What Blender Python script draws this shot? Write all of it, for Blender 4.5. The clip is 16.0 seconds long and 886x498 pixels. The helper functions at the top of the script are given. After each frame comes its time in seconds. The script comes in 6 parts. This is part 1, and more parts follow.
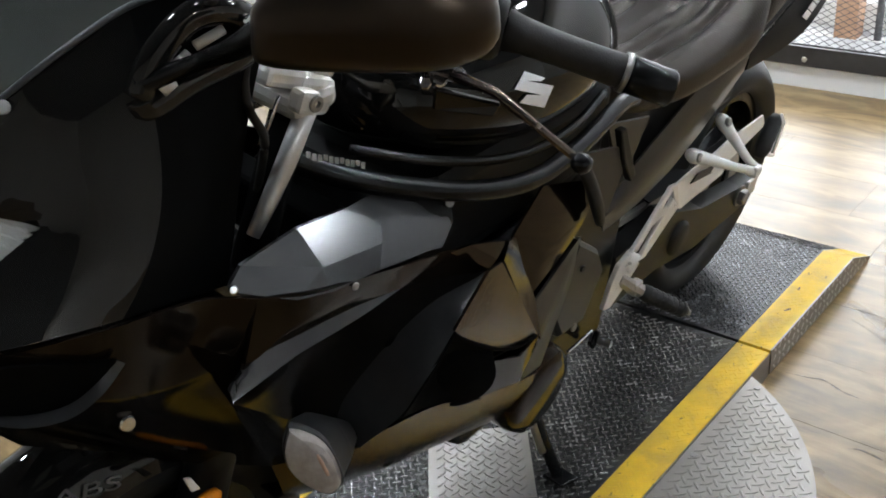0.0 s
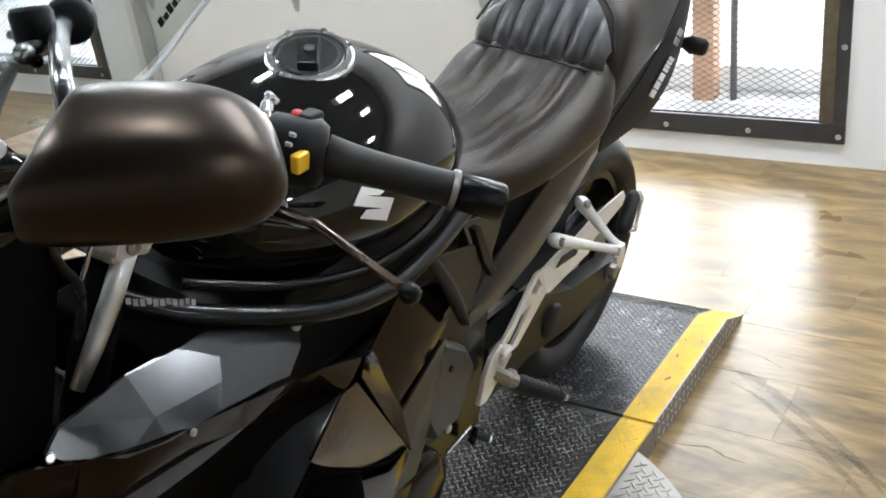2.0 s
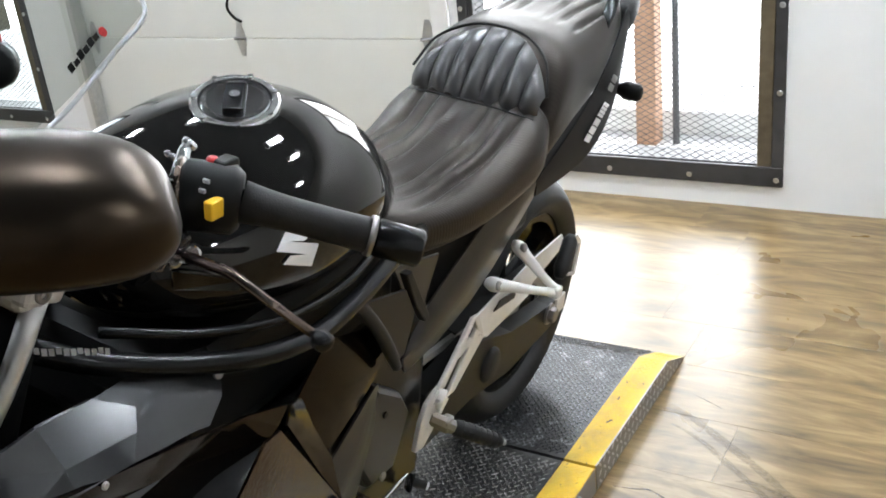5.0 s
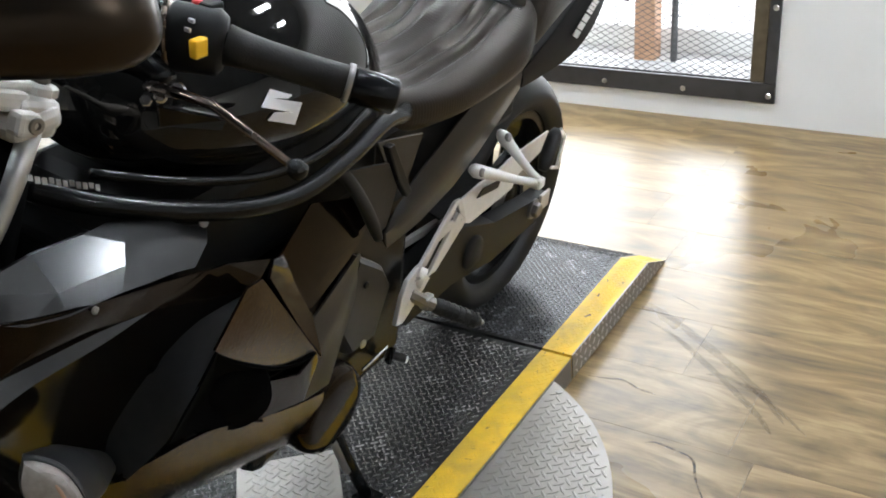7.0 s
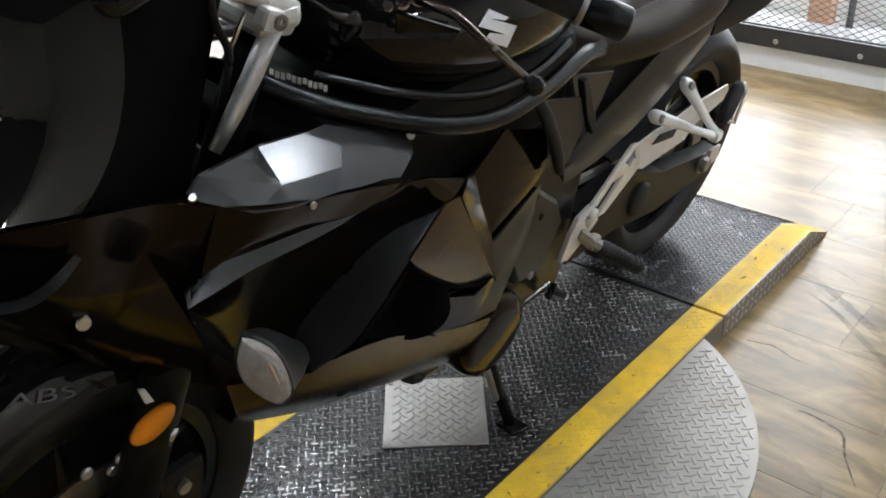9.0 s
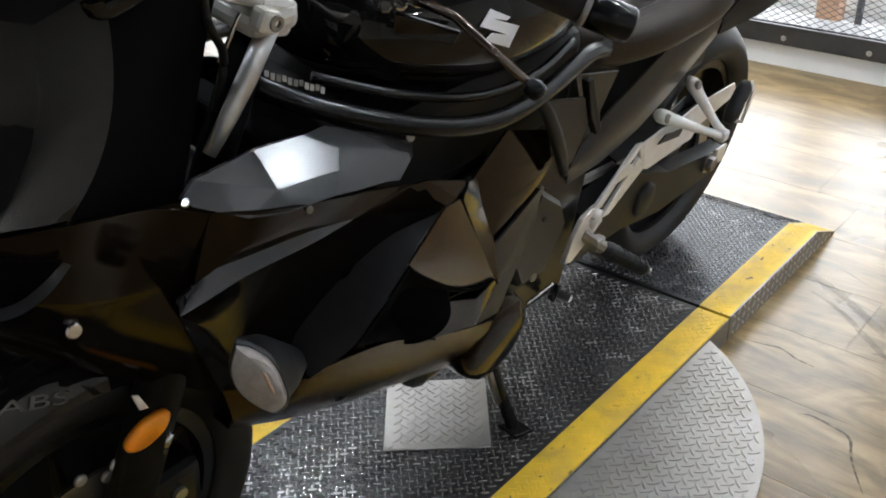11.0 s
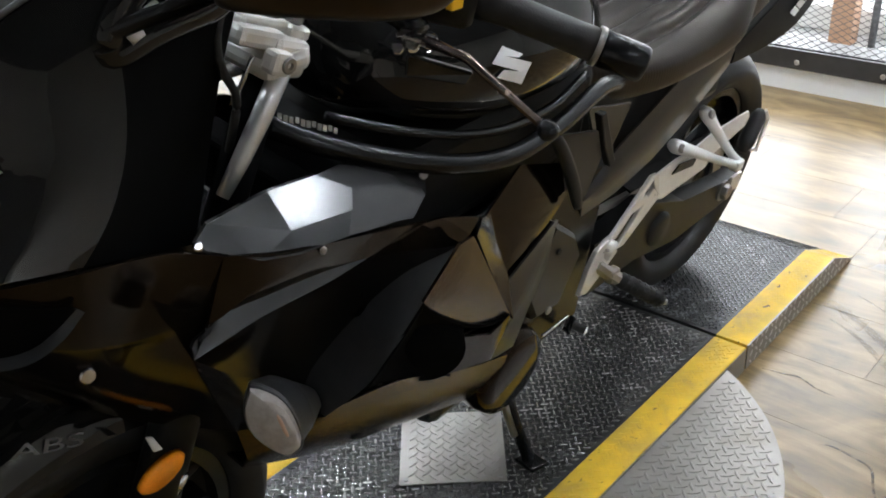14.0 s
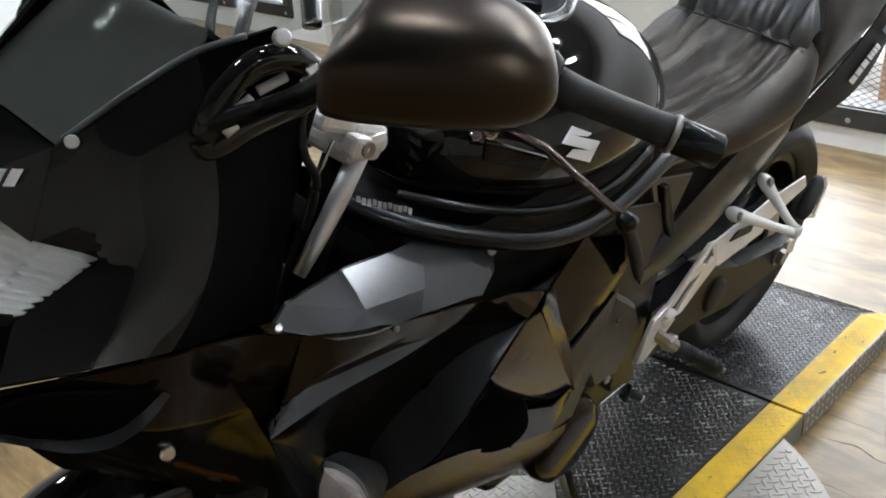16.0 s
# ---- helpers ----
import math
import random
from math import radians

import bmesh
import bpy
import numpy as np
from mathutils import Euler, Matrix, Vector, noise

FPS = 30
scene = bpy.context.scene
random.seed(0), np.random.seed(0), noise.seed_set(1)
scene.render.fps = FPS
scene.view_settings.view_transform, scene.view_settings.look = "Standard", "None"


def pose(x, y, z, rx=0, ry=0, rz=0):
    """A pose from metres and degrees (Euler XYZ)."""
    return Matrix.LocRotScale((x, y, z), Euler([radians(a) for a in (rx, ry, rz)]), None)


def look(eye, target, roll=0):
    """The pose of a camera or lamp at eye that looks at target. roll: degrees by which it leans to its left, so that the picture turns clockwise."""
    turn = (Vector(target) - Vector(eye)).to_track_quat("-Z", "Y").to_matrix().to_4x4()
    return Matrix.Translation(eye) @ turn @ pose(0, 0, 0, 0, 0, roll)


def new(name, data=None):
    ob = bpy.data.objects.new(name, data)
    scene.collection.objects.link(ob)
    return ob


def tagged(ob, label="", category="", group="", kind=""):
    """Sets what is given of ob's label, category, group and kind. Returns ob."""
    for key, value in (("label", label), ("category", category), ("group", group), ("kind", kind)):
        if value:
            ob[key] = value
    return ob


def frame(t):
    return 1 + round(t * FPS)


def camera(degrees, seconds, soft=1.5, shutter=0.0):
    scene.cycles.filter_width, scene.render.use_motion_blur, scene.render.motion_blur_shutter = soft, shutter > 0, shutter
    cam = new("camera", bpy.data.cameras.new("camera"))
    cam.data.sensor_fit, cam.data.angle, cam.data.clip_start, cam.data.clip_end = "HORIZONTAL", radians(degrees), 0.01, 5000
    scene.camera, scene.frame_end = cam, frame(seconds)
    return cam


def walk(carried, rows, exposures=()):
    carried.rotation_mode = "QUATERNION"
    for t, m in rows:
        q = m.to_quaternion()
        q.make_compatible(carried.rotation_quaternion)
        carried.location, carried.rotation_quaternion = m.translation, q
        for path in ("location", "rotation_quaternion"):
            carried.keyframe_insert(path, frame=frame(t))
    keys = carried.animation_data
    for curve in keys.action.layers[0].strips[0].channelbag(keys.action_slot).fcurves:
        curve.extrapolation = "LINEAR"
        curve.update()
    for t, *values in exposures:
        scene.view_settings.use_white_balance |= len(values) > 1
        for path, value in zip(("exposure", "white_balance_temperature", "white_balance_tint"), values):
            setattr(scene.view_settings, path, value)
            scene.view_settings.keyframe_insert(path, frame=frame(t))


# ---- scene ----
cam = camera(49.5, 16.0, soft=1.8)
# seconds, eye, target, roll
PATH = [
    (0, (0.9783, -1.8993, 1.28), (-0.2254, -0.6156, 0.3296), -5.74),
    (0.5, (0.9898, -1.8618, 1.2907), (-0.1709, -0.5024, 0.3935), -6.73),
    (1, (0.9916, -1.8436, 1.2951), (-0.1165, -0.4281, 0.4185), -6.47),
    (1.5, (0.9968, -1.8237, 1.3019), (-0.0924, -0.3816, 0.4451), -7.39),
    (2, (0.9976, -1.8139, 1.3089), (-0.0708, -0.3485, 0.4654), -7.38),
    (2.5, (1.0046, -1.8042, 1.3271), (-0.031, -0.2817, 0.5464), -6.39),
    (3, (1.0173, -1.7926, 1.342), (0.0184, -0.2187, 0.6175), -6.13),
    (3.2, (1.0182, -1.7839, 1.3495), (0.0372, -0.1899, 0.6445), -6.01),
    (5.5, (1.0355, -1.7987, 1.2962), (0.01, -0.2705, 0.5132), -6.24),
    (6, (1.0759, -1.8424, 1.2896), (-0.0112, -0.3318, 0.5573), -6.49),
    (6.5, (1.0812, -1.8415, 1.2697), (0.0653, -0.347, 0.4127), -5.48),
    (7, (1.0903, -1.8521, 1.2524), (0.1117, -0.3631, 0.3439), -4.90),
    (7.5, (1.0759, -1.8748, 1.2435), (0.0662, -0.4304, 0.2979), -4.28),
    (8, (1.0543, -1.9068, 1.234), (-0.0212, -0.5249, 0.2677), -3.17),
    (8.5, (1.0348, -1.9307, 1.2401), (-0.1096, -0.6182, 0.2564), -2.40),
    (11, (1.0165, -1.9067, 1.2396), (-0.1396, -0.6159, 0.241), -2.51),
    (11.5, (1.011, -1.8919, 1.2355), (-0.1353, -0.6093, 0.2153), -1.89),
    (12, (1.0072, -1.882, 1.2344), (-0.1307, -0.5914, 0.2147), -2.36),
    (12.5, (1.008, -1.8842, 1.2468), (-0.1587, -0.5828, 0.2746), -3.22),
    (13, (1.011, -1.8907, 1.2467), (-0.1645, -0.5911, 0.2827), -2.73),
    (13.5, (1.0104, -1.8968, 1.2425), (-0.168, -0.6106, 0.2642), -3.14),
    (14, (1.0087, -1.8963, 1.2526), (-0.1836, -0.6059, 0.2969), -3.42),
    (14.5, (1.0013, -1.8999, 1.2633), (-0.2059, -0.6156, 0.3181), -2.97),
    (15, (0.9828, -1.9122, 1.2854), (-0.276, -0.6417, 0.3903), -3.06),
    (15.5, (0.977, -1.9141, 1.2951), (-0.2924, -0.6416, 0.4179), -3.62),
    (16, (0.9761, -1.9139, 1.2963), (-0.2965, -0.6423, 0.4225), -3.59),
]
EXPOSURES = [(0, 0.25), (1.5, 0.50), (3.2, 0.70), (5.5, 0.58), (7.5, 0.40), (8.5, 0.27), (14.5, 0.30), (16, 0.30)]
walk(cam, [(t, look(eye, target, roll)) for t, eye, target, roll in PATH], EXPOSURES)

# ---- light ----
FLOOR, WALL_Y, CEIL, LAMP_Z = -0.065, 1.655, 3.5, 3.3
world = bpy.data.worlds.new("sky")
scene.world = world
world.use_nodes = True
wn = world.node_tree
sky = wn.nodes.new("ShaderNodeTexSky")
sky.sky_type, sky.sun_disc, sky.sun_elevation, sky.sun_rotation = "NISHITA", False, radians(35), radians(150)
wn.links.new(sky.outputs[0], wn.nodes["Background"].inputs[0])
wn.nodes["Background"].inputs[1].default_value = 0.12


def lamp(name, kind, energy, m, size=(1, 1), colour=(1, 1, 1)):
    data = bpy.data.lights.new(name, kind)
    data.energy, data.color = energy, colour
    if kind == "AREA":
        data.shape, data.size, data.size_y = "RECTANGLE", size[0], size[1]
    ob = new(name, data)
    ob.matrix_world = m
    return ob


# daylight in the openings; the unseen ceiling fittings are added below as glowing meshes
lamp("window_daylight", "AREA", 13, pose(-0.35, 1.80, 1.15, -90, 0, 0), (1.2, 2.2), (0.90, 0.96, 1.0))
lamp("window_daylight", "AREA", 16, pose(-4.35, 1.80, 1.0, -90, 0, 0), (1.0, 2.0), (0.90, 0.96, 1.0))


# ---- materials ----
def mat(name, colour, rough=0.5, metal=0.0, var=0.0, scale=20.0, bump=0.0, bump_scale=200.0, coat=0.0, rough_var=0.0, spec=0.5):
    """Principled surface with two scales of variation and fine relief."""
    m = bpy.data.materials.new(name)
    m.use_nodes = True
    nt = m.node_tree
    b = nt.nodes["Principled BSDF"]
    b.inputs["Base Color"].default_value = (*colour, 1)
    b.inputs["Roughness"].default_value = rough
    b.inputs["Metallic"].default_value = metal
    b.inputs["Coat Weight"].default_value = coat
    b.inputs["Coat Roughness"].default_value = 0.03
    b.inputs["Specular IOR Level"].default_value = spec
    tc = nt.nodes.new("ShaderNodeTexCoord")
    if var or rough_var:
        n1 = nt.nodes.new("ShaderNodeTexNoise")
        n1.inputs["Scale"].default_value, n1.inputs["Detail"].default_value = scale, 8
        nt.links.new(tc.outputs["Object"], n1.inputs["Vector"])
        n2 = nt.nodes.new("ShaderNodeTexNoise")
        n2.inputs["Scale"].default_value, n2.inputs["Detail"].default_value = scale * 0.15, 3
        nt.links.new(tc.outputs["Object"], n2.inputs["Vector"])
        add = nt.nodes.new("ShaderNodeMath")
        add.operation = "ADD"
        nt.links.new(n1.outputs[0], add.inputs[0])
        nt.links.new(n2.outputs[0], add.inputs[1])
        if var:
            mr = nt.nodes.new("ShaderNodeMapRange")
            mr.inputs[1].default_value, mr.inputs[2].default_value = 0.6, 1.4
            mr.inputs[3].default_value, mr.inputs[4].default_value = 1 - var, 1 + var
            nt.links.new(add.outputs[0], mr.inputs[0])
            mul = nt.nodes.new("ShaderNodeVectorMath")
            mul.operation = "SCALE"
            mul.inputs[0].default_value = colour
            nt.links.new(mr.outputs[0], mul.inputs["Scale"])
            nt.links.new(mul.outputs[0], b.inputs["Base Color"])
        if rough_var:
            mr2 = nt.nodes.new("ShaderNodeMapRange")
            mr2.inputs[1].default_value, mr2.inputs[2].default_value = 0.6, 1.4
            mr2.inputs[3].default_value, mr2.inputs[4].default_value = max(rough - rough_var, 0.02), min(rough + rough_var, 1)
            nt.links.new(add.outputs[0], mr2.inputs[0])
            nt.links.new(mr2.outputs[0], b.inputs["Roughness"])
    if bump:
        n3 = nt.nodes.new("ShaderNodeTexNoise")
        n3.inputs["Scale"].default_value, n3.inputs["Detail"].default_value = bump_scale, 4
        nt.links.new(tc.outputs["Object"], n3.inputs["Vector"])
        bp = nt.nodes.new("ShaderNodeBump")
        bp.inputs["Strength"].default_value, bp.inputs["Distance"].default_value = bump, 0.001
        nt.links.new(n3.outputs[0], bp.inputs["Height"])
        nt.links.new(bp.outputs[0], b.inputs["Normal"])
    return m


def glow(name, colour, strength):
    m = bpy.data.materials.new(name)
    m.use_nodes = True
    nt = m.node_tree
    nt.nodes.clear()
    e = nt.nodes.new("ShaderNodeEmission")
    o = nt.nodes.new("ShaderNodeOutputMaterial")
    e.inputs[0].default_value, e.inputs[1].default_value = (*colour, 1), strength
    nt.links.new(e.outputs[0], o.inputs[0])
    return m


def clear(name, colour, rough=0.02, ior=1.45):
    m = bpy.data.materials.new(name)
    m.use_nodes = True
    b = m.node_tree.nodes["Principled BSDF"]
    b.inputs["Base Color"].default_value = (*colour, 1)
    b.inputs["Roughness"].default_value = rough
    b.inputs["IOR"].default_value = ior
    b.inputs["Transmission Weight"].default_value = 1
    return m


def thin_clear(name, gloss, tint=(0.80, 0.82, 0.81)):
    """A clear thin sheet: mostly see-through, with a fixed share of mirror gloss."""
    m = bpy.data.materials.new(name)
    m.use_nodes = True
    nt = m.node_tree
    nt.nodes.clear()
    tr, gl, mx, out = (nt.nodes.new(k) for k in ("ShaderNodeBsdfTransparent", "ShaderNodeBsdfGlossy", "ShaderNodeMixShader", "ShaderNodeOutputMaterial"))
    tr.inputs[0].default_value = (*tint, 1)
    gl.inputs["Roughness"].default_value = 0.05
    mx.inputs[0].default_value = gloss
    nt.links.new(tr.outputs[0], mx.inputs[1])
    nt.links.new(gl.outputs[0], mx.inputs[2])
    nt.links.new(mx.outputs[0], out.inputs[0])
    return m


def blend(name, colour, share, scale):
    """A stain that lets part of the surface below show, broken up by noise."""
    m = bpy.data.materials.new(name)
    m.use_nodes = True
    nt = m.node_tree
    bs = nt.nodes["Principled BSDF"]
    bs.inputs["Base Color"].default_value, bs.inputs["Roughness"].default_value = (*colour, 1), 0.55
    n = nt.nodes.new("ShaderNodeTexNoise")
    n.inputs["Scale"].default_value, n.inputs["Detail"].default_value = scale, 6
    mr = nt.nodes.new("ShaderNodeMapRange")
    mr.inputs[1].default_value, mr.inputs[2].default_value, mr.inputs[3].default_value, mr.inputs[4].default_value = 0.30, 0.6, 0.0, share
    tc = nt.nodes.new("ShaderNodeTexCoord")
    nt.links.new(tc.outputs["Object"], n.inputs["Vector"])
    nt.links.new(n.outputs[0], mr.inputs[0])
    nt.links.new(mr.outputs[0], bs.inputs["Alpha"])
    return m


GLOSS = mat("black_gloss_paint", (0.0075, 0.0073, 0.0069), 0.045, spec=0.38, var=0.2, scale=60)
# copies of the black paint with warm floor reflections put into their colour
WARMGLOSS = mat("black_gloss_warm_reflection", (0.005, 0.0038, 0.0028), 0.06, spec=0.16, var=0.2, scale=60, bump=0.02, bump_scale=2500)
DIMPLE = mat("dimpled_black_warm_reflection", (0.006, 0.0042, 0.0028), 0.16, spec=0.70, var=0.3, scale=60, bump=1.0, bump_scale=210)
LEDGEM = mat("charcoal_gloss_panel", (0.040, 0.040, 0.041), 0.24, var=0.12, scale=50, bump=0.05, bump_scale=900)
INNERM = mat("inner_panel_gloss", (0.020, 0.0195, 0.0195), 0.18, spec=0.30, var=0.05, scale=50)
SATIN = mat("dark_satin_plastic", (0.009, 0.009, 0.0095), 0.40, spec=0.2, var=0.25, scale=60, bump=0.15, bump_scale=900)
GREYPL = mat("charcoal_satin_cover", (0.014, 0.0142, 0.0148), 0.30, spec=0.35, var=0.2, scale=40, bump=0.1, bump_scale=900)
MIRROR_SHELL = mat("mirror_housing_paint", (0.005, 0.0045, 0.004), 0.30, spec=0.50, var=0.1, scale=30, bump=0.04, bump_scale=1400)
# specular tints colour the reflections and highlights of body and mirror warm
GLOSS.node_tree.nodes["Principled BSDF"].inputs["Specular Tint"].default_value = (1.0, 0.93, 0.84, 1)
WARMGLOSS.node_tree.nodes["Principled BSDF"].inputs["Specular Tint"].default_value = (1.0, 0.66, 0.34, 1)
DIMPLE.node_tree.nodes["Principled BSDF"].inputs["Specular Tint"].default_value = (1.0, 0.64, 0.30, 1)
MIRROR_SHELL.node_tree.nodes["Principled BSDF"].inputs["Specular Tint"].default_value = (1.0, 0.72, 0.50, 1)
DASHM = mat("dash_plastic", (0.036, 0.032, 0.026), 0.55, var=0.2, scale=40, spec=0.15)
TAILM = mat("tail_plastic", (0.008, 0.008, 0.0085), 0.5, var=0.25, scale=60, spec=0.12)
# near-black with almost no gloss: the shade of recesses put into the colour
HOLE = mat("deep_shade_black", (0.002, 0.002, 0.002), 0.8, var=0.2, spec=0.03)
MATTE = mat("black_matte_plastic", (0.006, 0.006, 0.006), 0.48, spec=0.22, var=0.3, scale=60, bump=0.2, bump_scale=700)
RUBBER = mat("black_rubber", (0.009, 0.0086, 0.0082), 0.60, spec=0.35, var=0.35, scale=50, bump=0.3, bump_scale=600)
TYRE = mat("tyre_rubber", (0.010, 0.0096, 0.0092), 0.58, var=0.35, scale=30, bump=0.2, bump_scale=400)
VINYL = mat("seat_vinyl", (0.0145, 0.0114, 0.0096), 0.37, spec=0.32, var=0.30, scale=12, bump=0.2, bump_scale=500, rough_var=0.03)
RIBM = mat("padded_seat_vinyl", (0.048, 0.046, 0.0455), 0.33, spec=0.85, var=0.25, scale=12, bump=0.2, bump_scale=500)
ALU = mat("cast_aluminium", (0.70, 0.675, 0.64), 0.32, metal=0.4, var=0.12, scale=60, bump=0.15, bump_scale=500, rough_var=0.08)
SILVER = mat("silver_paint", (0.78, 0.77, 0.75), 0.42, metal=0.15, var=0.10, scale=40, rough_var=0.08)
CHROME = mat("polished_steel", (0.62, 0.62, 0.63), 0.22, metal=1.0, var=0.08, scale=60, rough_var=0.05)
HEADCHROME = mat("bright_reflector", (0.97, 0.96, 0.94), 0.22, metal=0.12, spec=1.0, var=0.1, scale=60)
FORKM = mat("fork_steel", (0.45, 0.45, 0.46), 0.15, metal=1.0, var=0.1, scale=60, rough_var=0.05)
RODM = mat("satin_steel", (0.62, 0.61, 0.60), 0.36, metal=0.75, var=0.1, scale=60, rough_var=0.06)
DULL = mat("grey_steel", (0.30, 0.29, 0.28), 0.4, metal=1.0, var=0.2, scale=60, rough_var=0.1)
BLKMETAL = mat("black_painted_metal", (0.005, 0.005, 0.005), 0.24, spec=0.22, var=0.05, scale=50, rough_var=0.02)
VINYL.node_tree.nodes["Principled BSDF"].inputs["Specular Tint"].default_value = (1.0, 0.86, 0.74, 1)
def woven(m, pitch, share):
    """A fine diagonal weave, in relief and in tone."""
    nt = m.node_tree
    bs = nt.nodes["Principled BSDF"]
    tc, mp, wv, mr, mx, bp = (nt.nodes.new(k) for k in ("ShaderNodeTexCoord", "ShaderNodeMapping", "ShaderNodeTexWave", "ShaderNodeMapRange", "ShaderNodeVectorMath", "ShaderNodeBump"))
    mp.inputs["Rotation"].default_value = (0, 0, math.radians(62))
    wv.inputs["Scale"].default_value, wv.inputs["Distortion"].default_value, wv.inputs["Detail"].default_value = 0.314 / pitch, 0.4, 1
    mr.inputs[3].default_value, mr.inputs[4].default_value = 1 - share, 1 + share
    mx.operation = "SCALE"
    bp.inputs["Strength"].default_value, bp.inputs["Distance"].default_value = 0.18, 0.0008
    nt.links.new(tc.outputs["Object"], mp.inputs[0])
    nt.links.new(mp.outputs[0], wv.inputs["Vector"])
    nt.links.new(wv.outputs["Fac"], mr.inputs[0])
    nt.links.new(bs.inputs["Base Color"].links[0].from_socket, mx.inputs[0])
    nt.links.new(mr.outputs[0], mx.inputs["Scale"])
    nt.links.new(mx.outputs[0], bs.inputs["Base Color"])
    nt.links.new(wv.outputs["Fac"], bp.inputs["Height"])
    nt.links.new(bs.inputs["Normal"].links[0].from_socket, bp.inputs["Normal"])
    nt.links.new(bp.outputs[0], bs.inputs["Normal"])


woven(VINYL, 0.0055, 0.15)
WHITE_DECAL = mat("white_decal", (0.88, 0.88, 0.88), 0.3, var=0.04)
FAINT_DECAL = mat("faded_grey_decal", (0.10, 0.10, 0.10), 0.4, var=0.3, scale=200)
GREY_DECAL = mat("grey_decal", (0.30, 0.30, 0.30), 0.4, var=0.3, scale=300)
YELLOW_BTN = mat("yellow_plastic", (0.85, 0.48, 0.02), 0.4, var=0.06)
RED = mat("red_plastic", (0.55, 0.02, 0.02), 0.35, var=0.06)
AMBER = mat("amber_lens_core", (0.52, 0.33, 0.24), 0.15, var=0.2, scale=200)
CAPM = mat("worn_cap_steel", (0.62, 0.61, 0.60), 0.20, metal=0.95, var=0.5, scale=90, bump=0.8, bump_scale=160)
DARKCHROME = mat("dark_chrome", (0.11, 0.085, 0.07), 0.26, metal=1.0, var=0.1, scale=60, rough_var=0.04)
SEALM = mat("grey_seal_rubber", (0.040, 0.042, 0.045), 0.4, var=0.15, scale=40)
LIDM = mat("reservoir_lid_plastic", (0.20, 0.20, 0.205), 0.22, spec=0.6, var=0.15, scale=60)
GRIPM = mat("worn_grip_rubber", (0.018, 0.016, 0.0145), 0.55, spec=0.3, var=0.6, scale=45, bump=0.3, bump_scale=500)
ORANGE = mat("orange_reflector", (0.95, 0.30, 0.01), 0.16, var=0.12, scale=250)
LENS = mat("milky_clear_lens", (0.33, 0.295, 0.27), 0.10, var=0.25, scale=120, bump=0.12, bump_scale=200)
CLEAR = thin_clear("clear_screen", 0.003)
HEADGLASS = thin_clear("headlight_glass", 0.04, (0.97, 0.97, 0.97))
EDGE = mat("frosted_edge", (0.45, 0.47, 0.48), 0.3, var=0.05)
DECK = mat("dark_tread_plate", (0.012, 0.0118, 0.0115), 0.40, var=0.8, scale=7, rough_var=0.14, bump=0.1, spec=0.35)
RAMPLUG = mat("black_tread_lug", (0.125, 0.127, 0.135), 0.24, metal=0.75, var=0.35, scale=20, rough_var=0.10)
PLATELUG = mat("bright_tread_lug", (0.62, 0.61, 0.60), 0.34, metal=0.7, var=0.12, scale=30, rough_var=0.08)
DECKLUG = mat("worn_tread_lug", (0.20, 0.196, 0.19), 0.24, metal=0.75, var=0.6, scale=20, rough_var=0.10)
YELLOW = mat("yellow_floor_paint", (0.66, 0.41, 0.010), 0.58, var=0.2, scale=30, rough_var=0.12, bump=0.15)
PLATE = mat("bright_tread_plate", (0.29, 0.272, 0.252), 0.42, metal=0.75, var=0.16, scale=16, rough_var=0.12, bump=0.1)

def worn(m, colour, scale, low, high, share):
    """Chips or smears of another colour over a material's own."""
    nt = m.node_tree
    bs = nt.nodes["Principled BSDF"]
    link = bs.inputs["Base Color"].links[0]
    tc, n, mr, mx = (nt.nodes.new(k) for k in ("ShaderNodeTexCoord", "ShaderNodeTexNoise", "ShaderNodeMapRange", "ShaderNodeMixRGB"))
    n.inputs["Scale"].default_value, n.inputs["Detail"].default_value, n.inputs["Distortion"].default_value = scale, 5, 0.6
    mr.inputs[1].default_value, mr.inputs[2].default_value, mr.inputs[3].default_value, mr.inputs[4].default_value = low, high, 0.0, share
    mx.inputs[2].default_value = (*colour, 1)
    nt.links.new(tc.outputs["Object"], n.inputs["Vector"])
    nt.links.new(n.outputs[0], mr.inputs[0])
    nt.links.new(mr.outputs[0], mx.inputs[0])
    nt.links.new(link.from_socket, mx.inputs[1])
    nt.links.new(mx.outputs[0], bs.inputs["Base Color"])


worn(YELLOW, (0.06, 0.045, 0.02), 48, 0.66, 0.70, 0.85)
worn(YELLOW, (0.40, 0.27, 0.04), 11, 0.50, 0.68, 0.6)
worn(DECK, (0.055, 0.050, 0.043), 13, 0.52, 0.72, 0.7)
worn(PLATE, (0.20, 0.18, 0.15), 9, 0.54, 0.75, 0.5)
WALLP = mat("white_wall_paint", (0.86, 0.86, 0.85), 0.75, var=0.03, scale=8, bump=0.15, bump_scale=90)
FARP = mat("pale_wall_paint", (0.80, 0.80, 0.79), 0.8, var=0.05, scale=4, bump=0.1, bump_scale=80)
DOORP = mat("cream_door_paint", (0.70, 0.69, 0.64), 0.5, var=0.03, scale=6, bump=0.1, bump_scale=300)
TRIMP = mat("white_trim_paint", (0.74, 0.73, 0.70), 0.5, var=0.05, scale=20)
# ceiling is out of view; its dark tone keeps gloss reflections black
CEILP = mat("unseen_dark_ceiling", (0.055, 0.056, 0.058), 0.85, var=0.1, scale=5)
STEEL = mat("dark_steel_frame", (0.06, 0.06, 0.062), 0.5, metal=0.4, var=0.3, scale=20, rough_var=0.12)
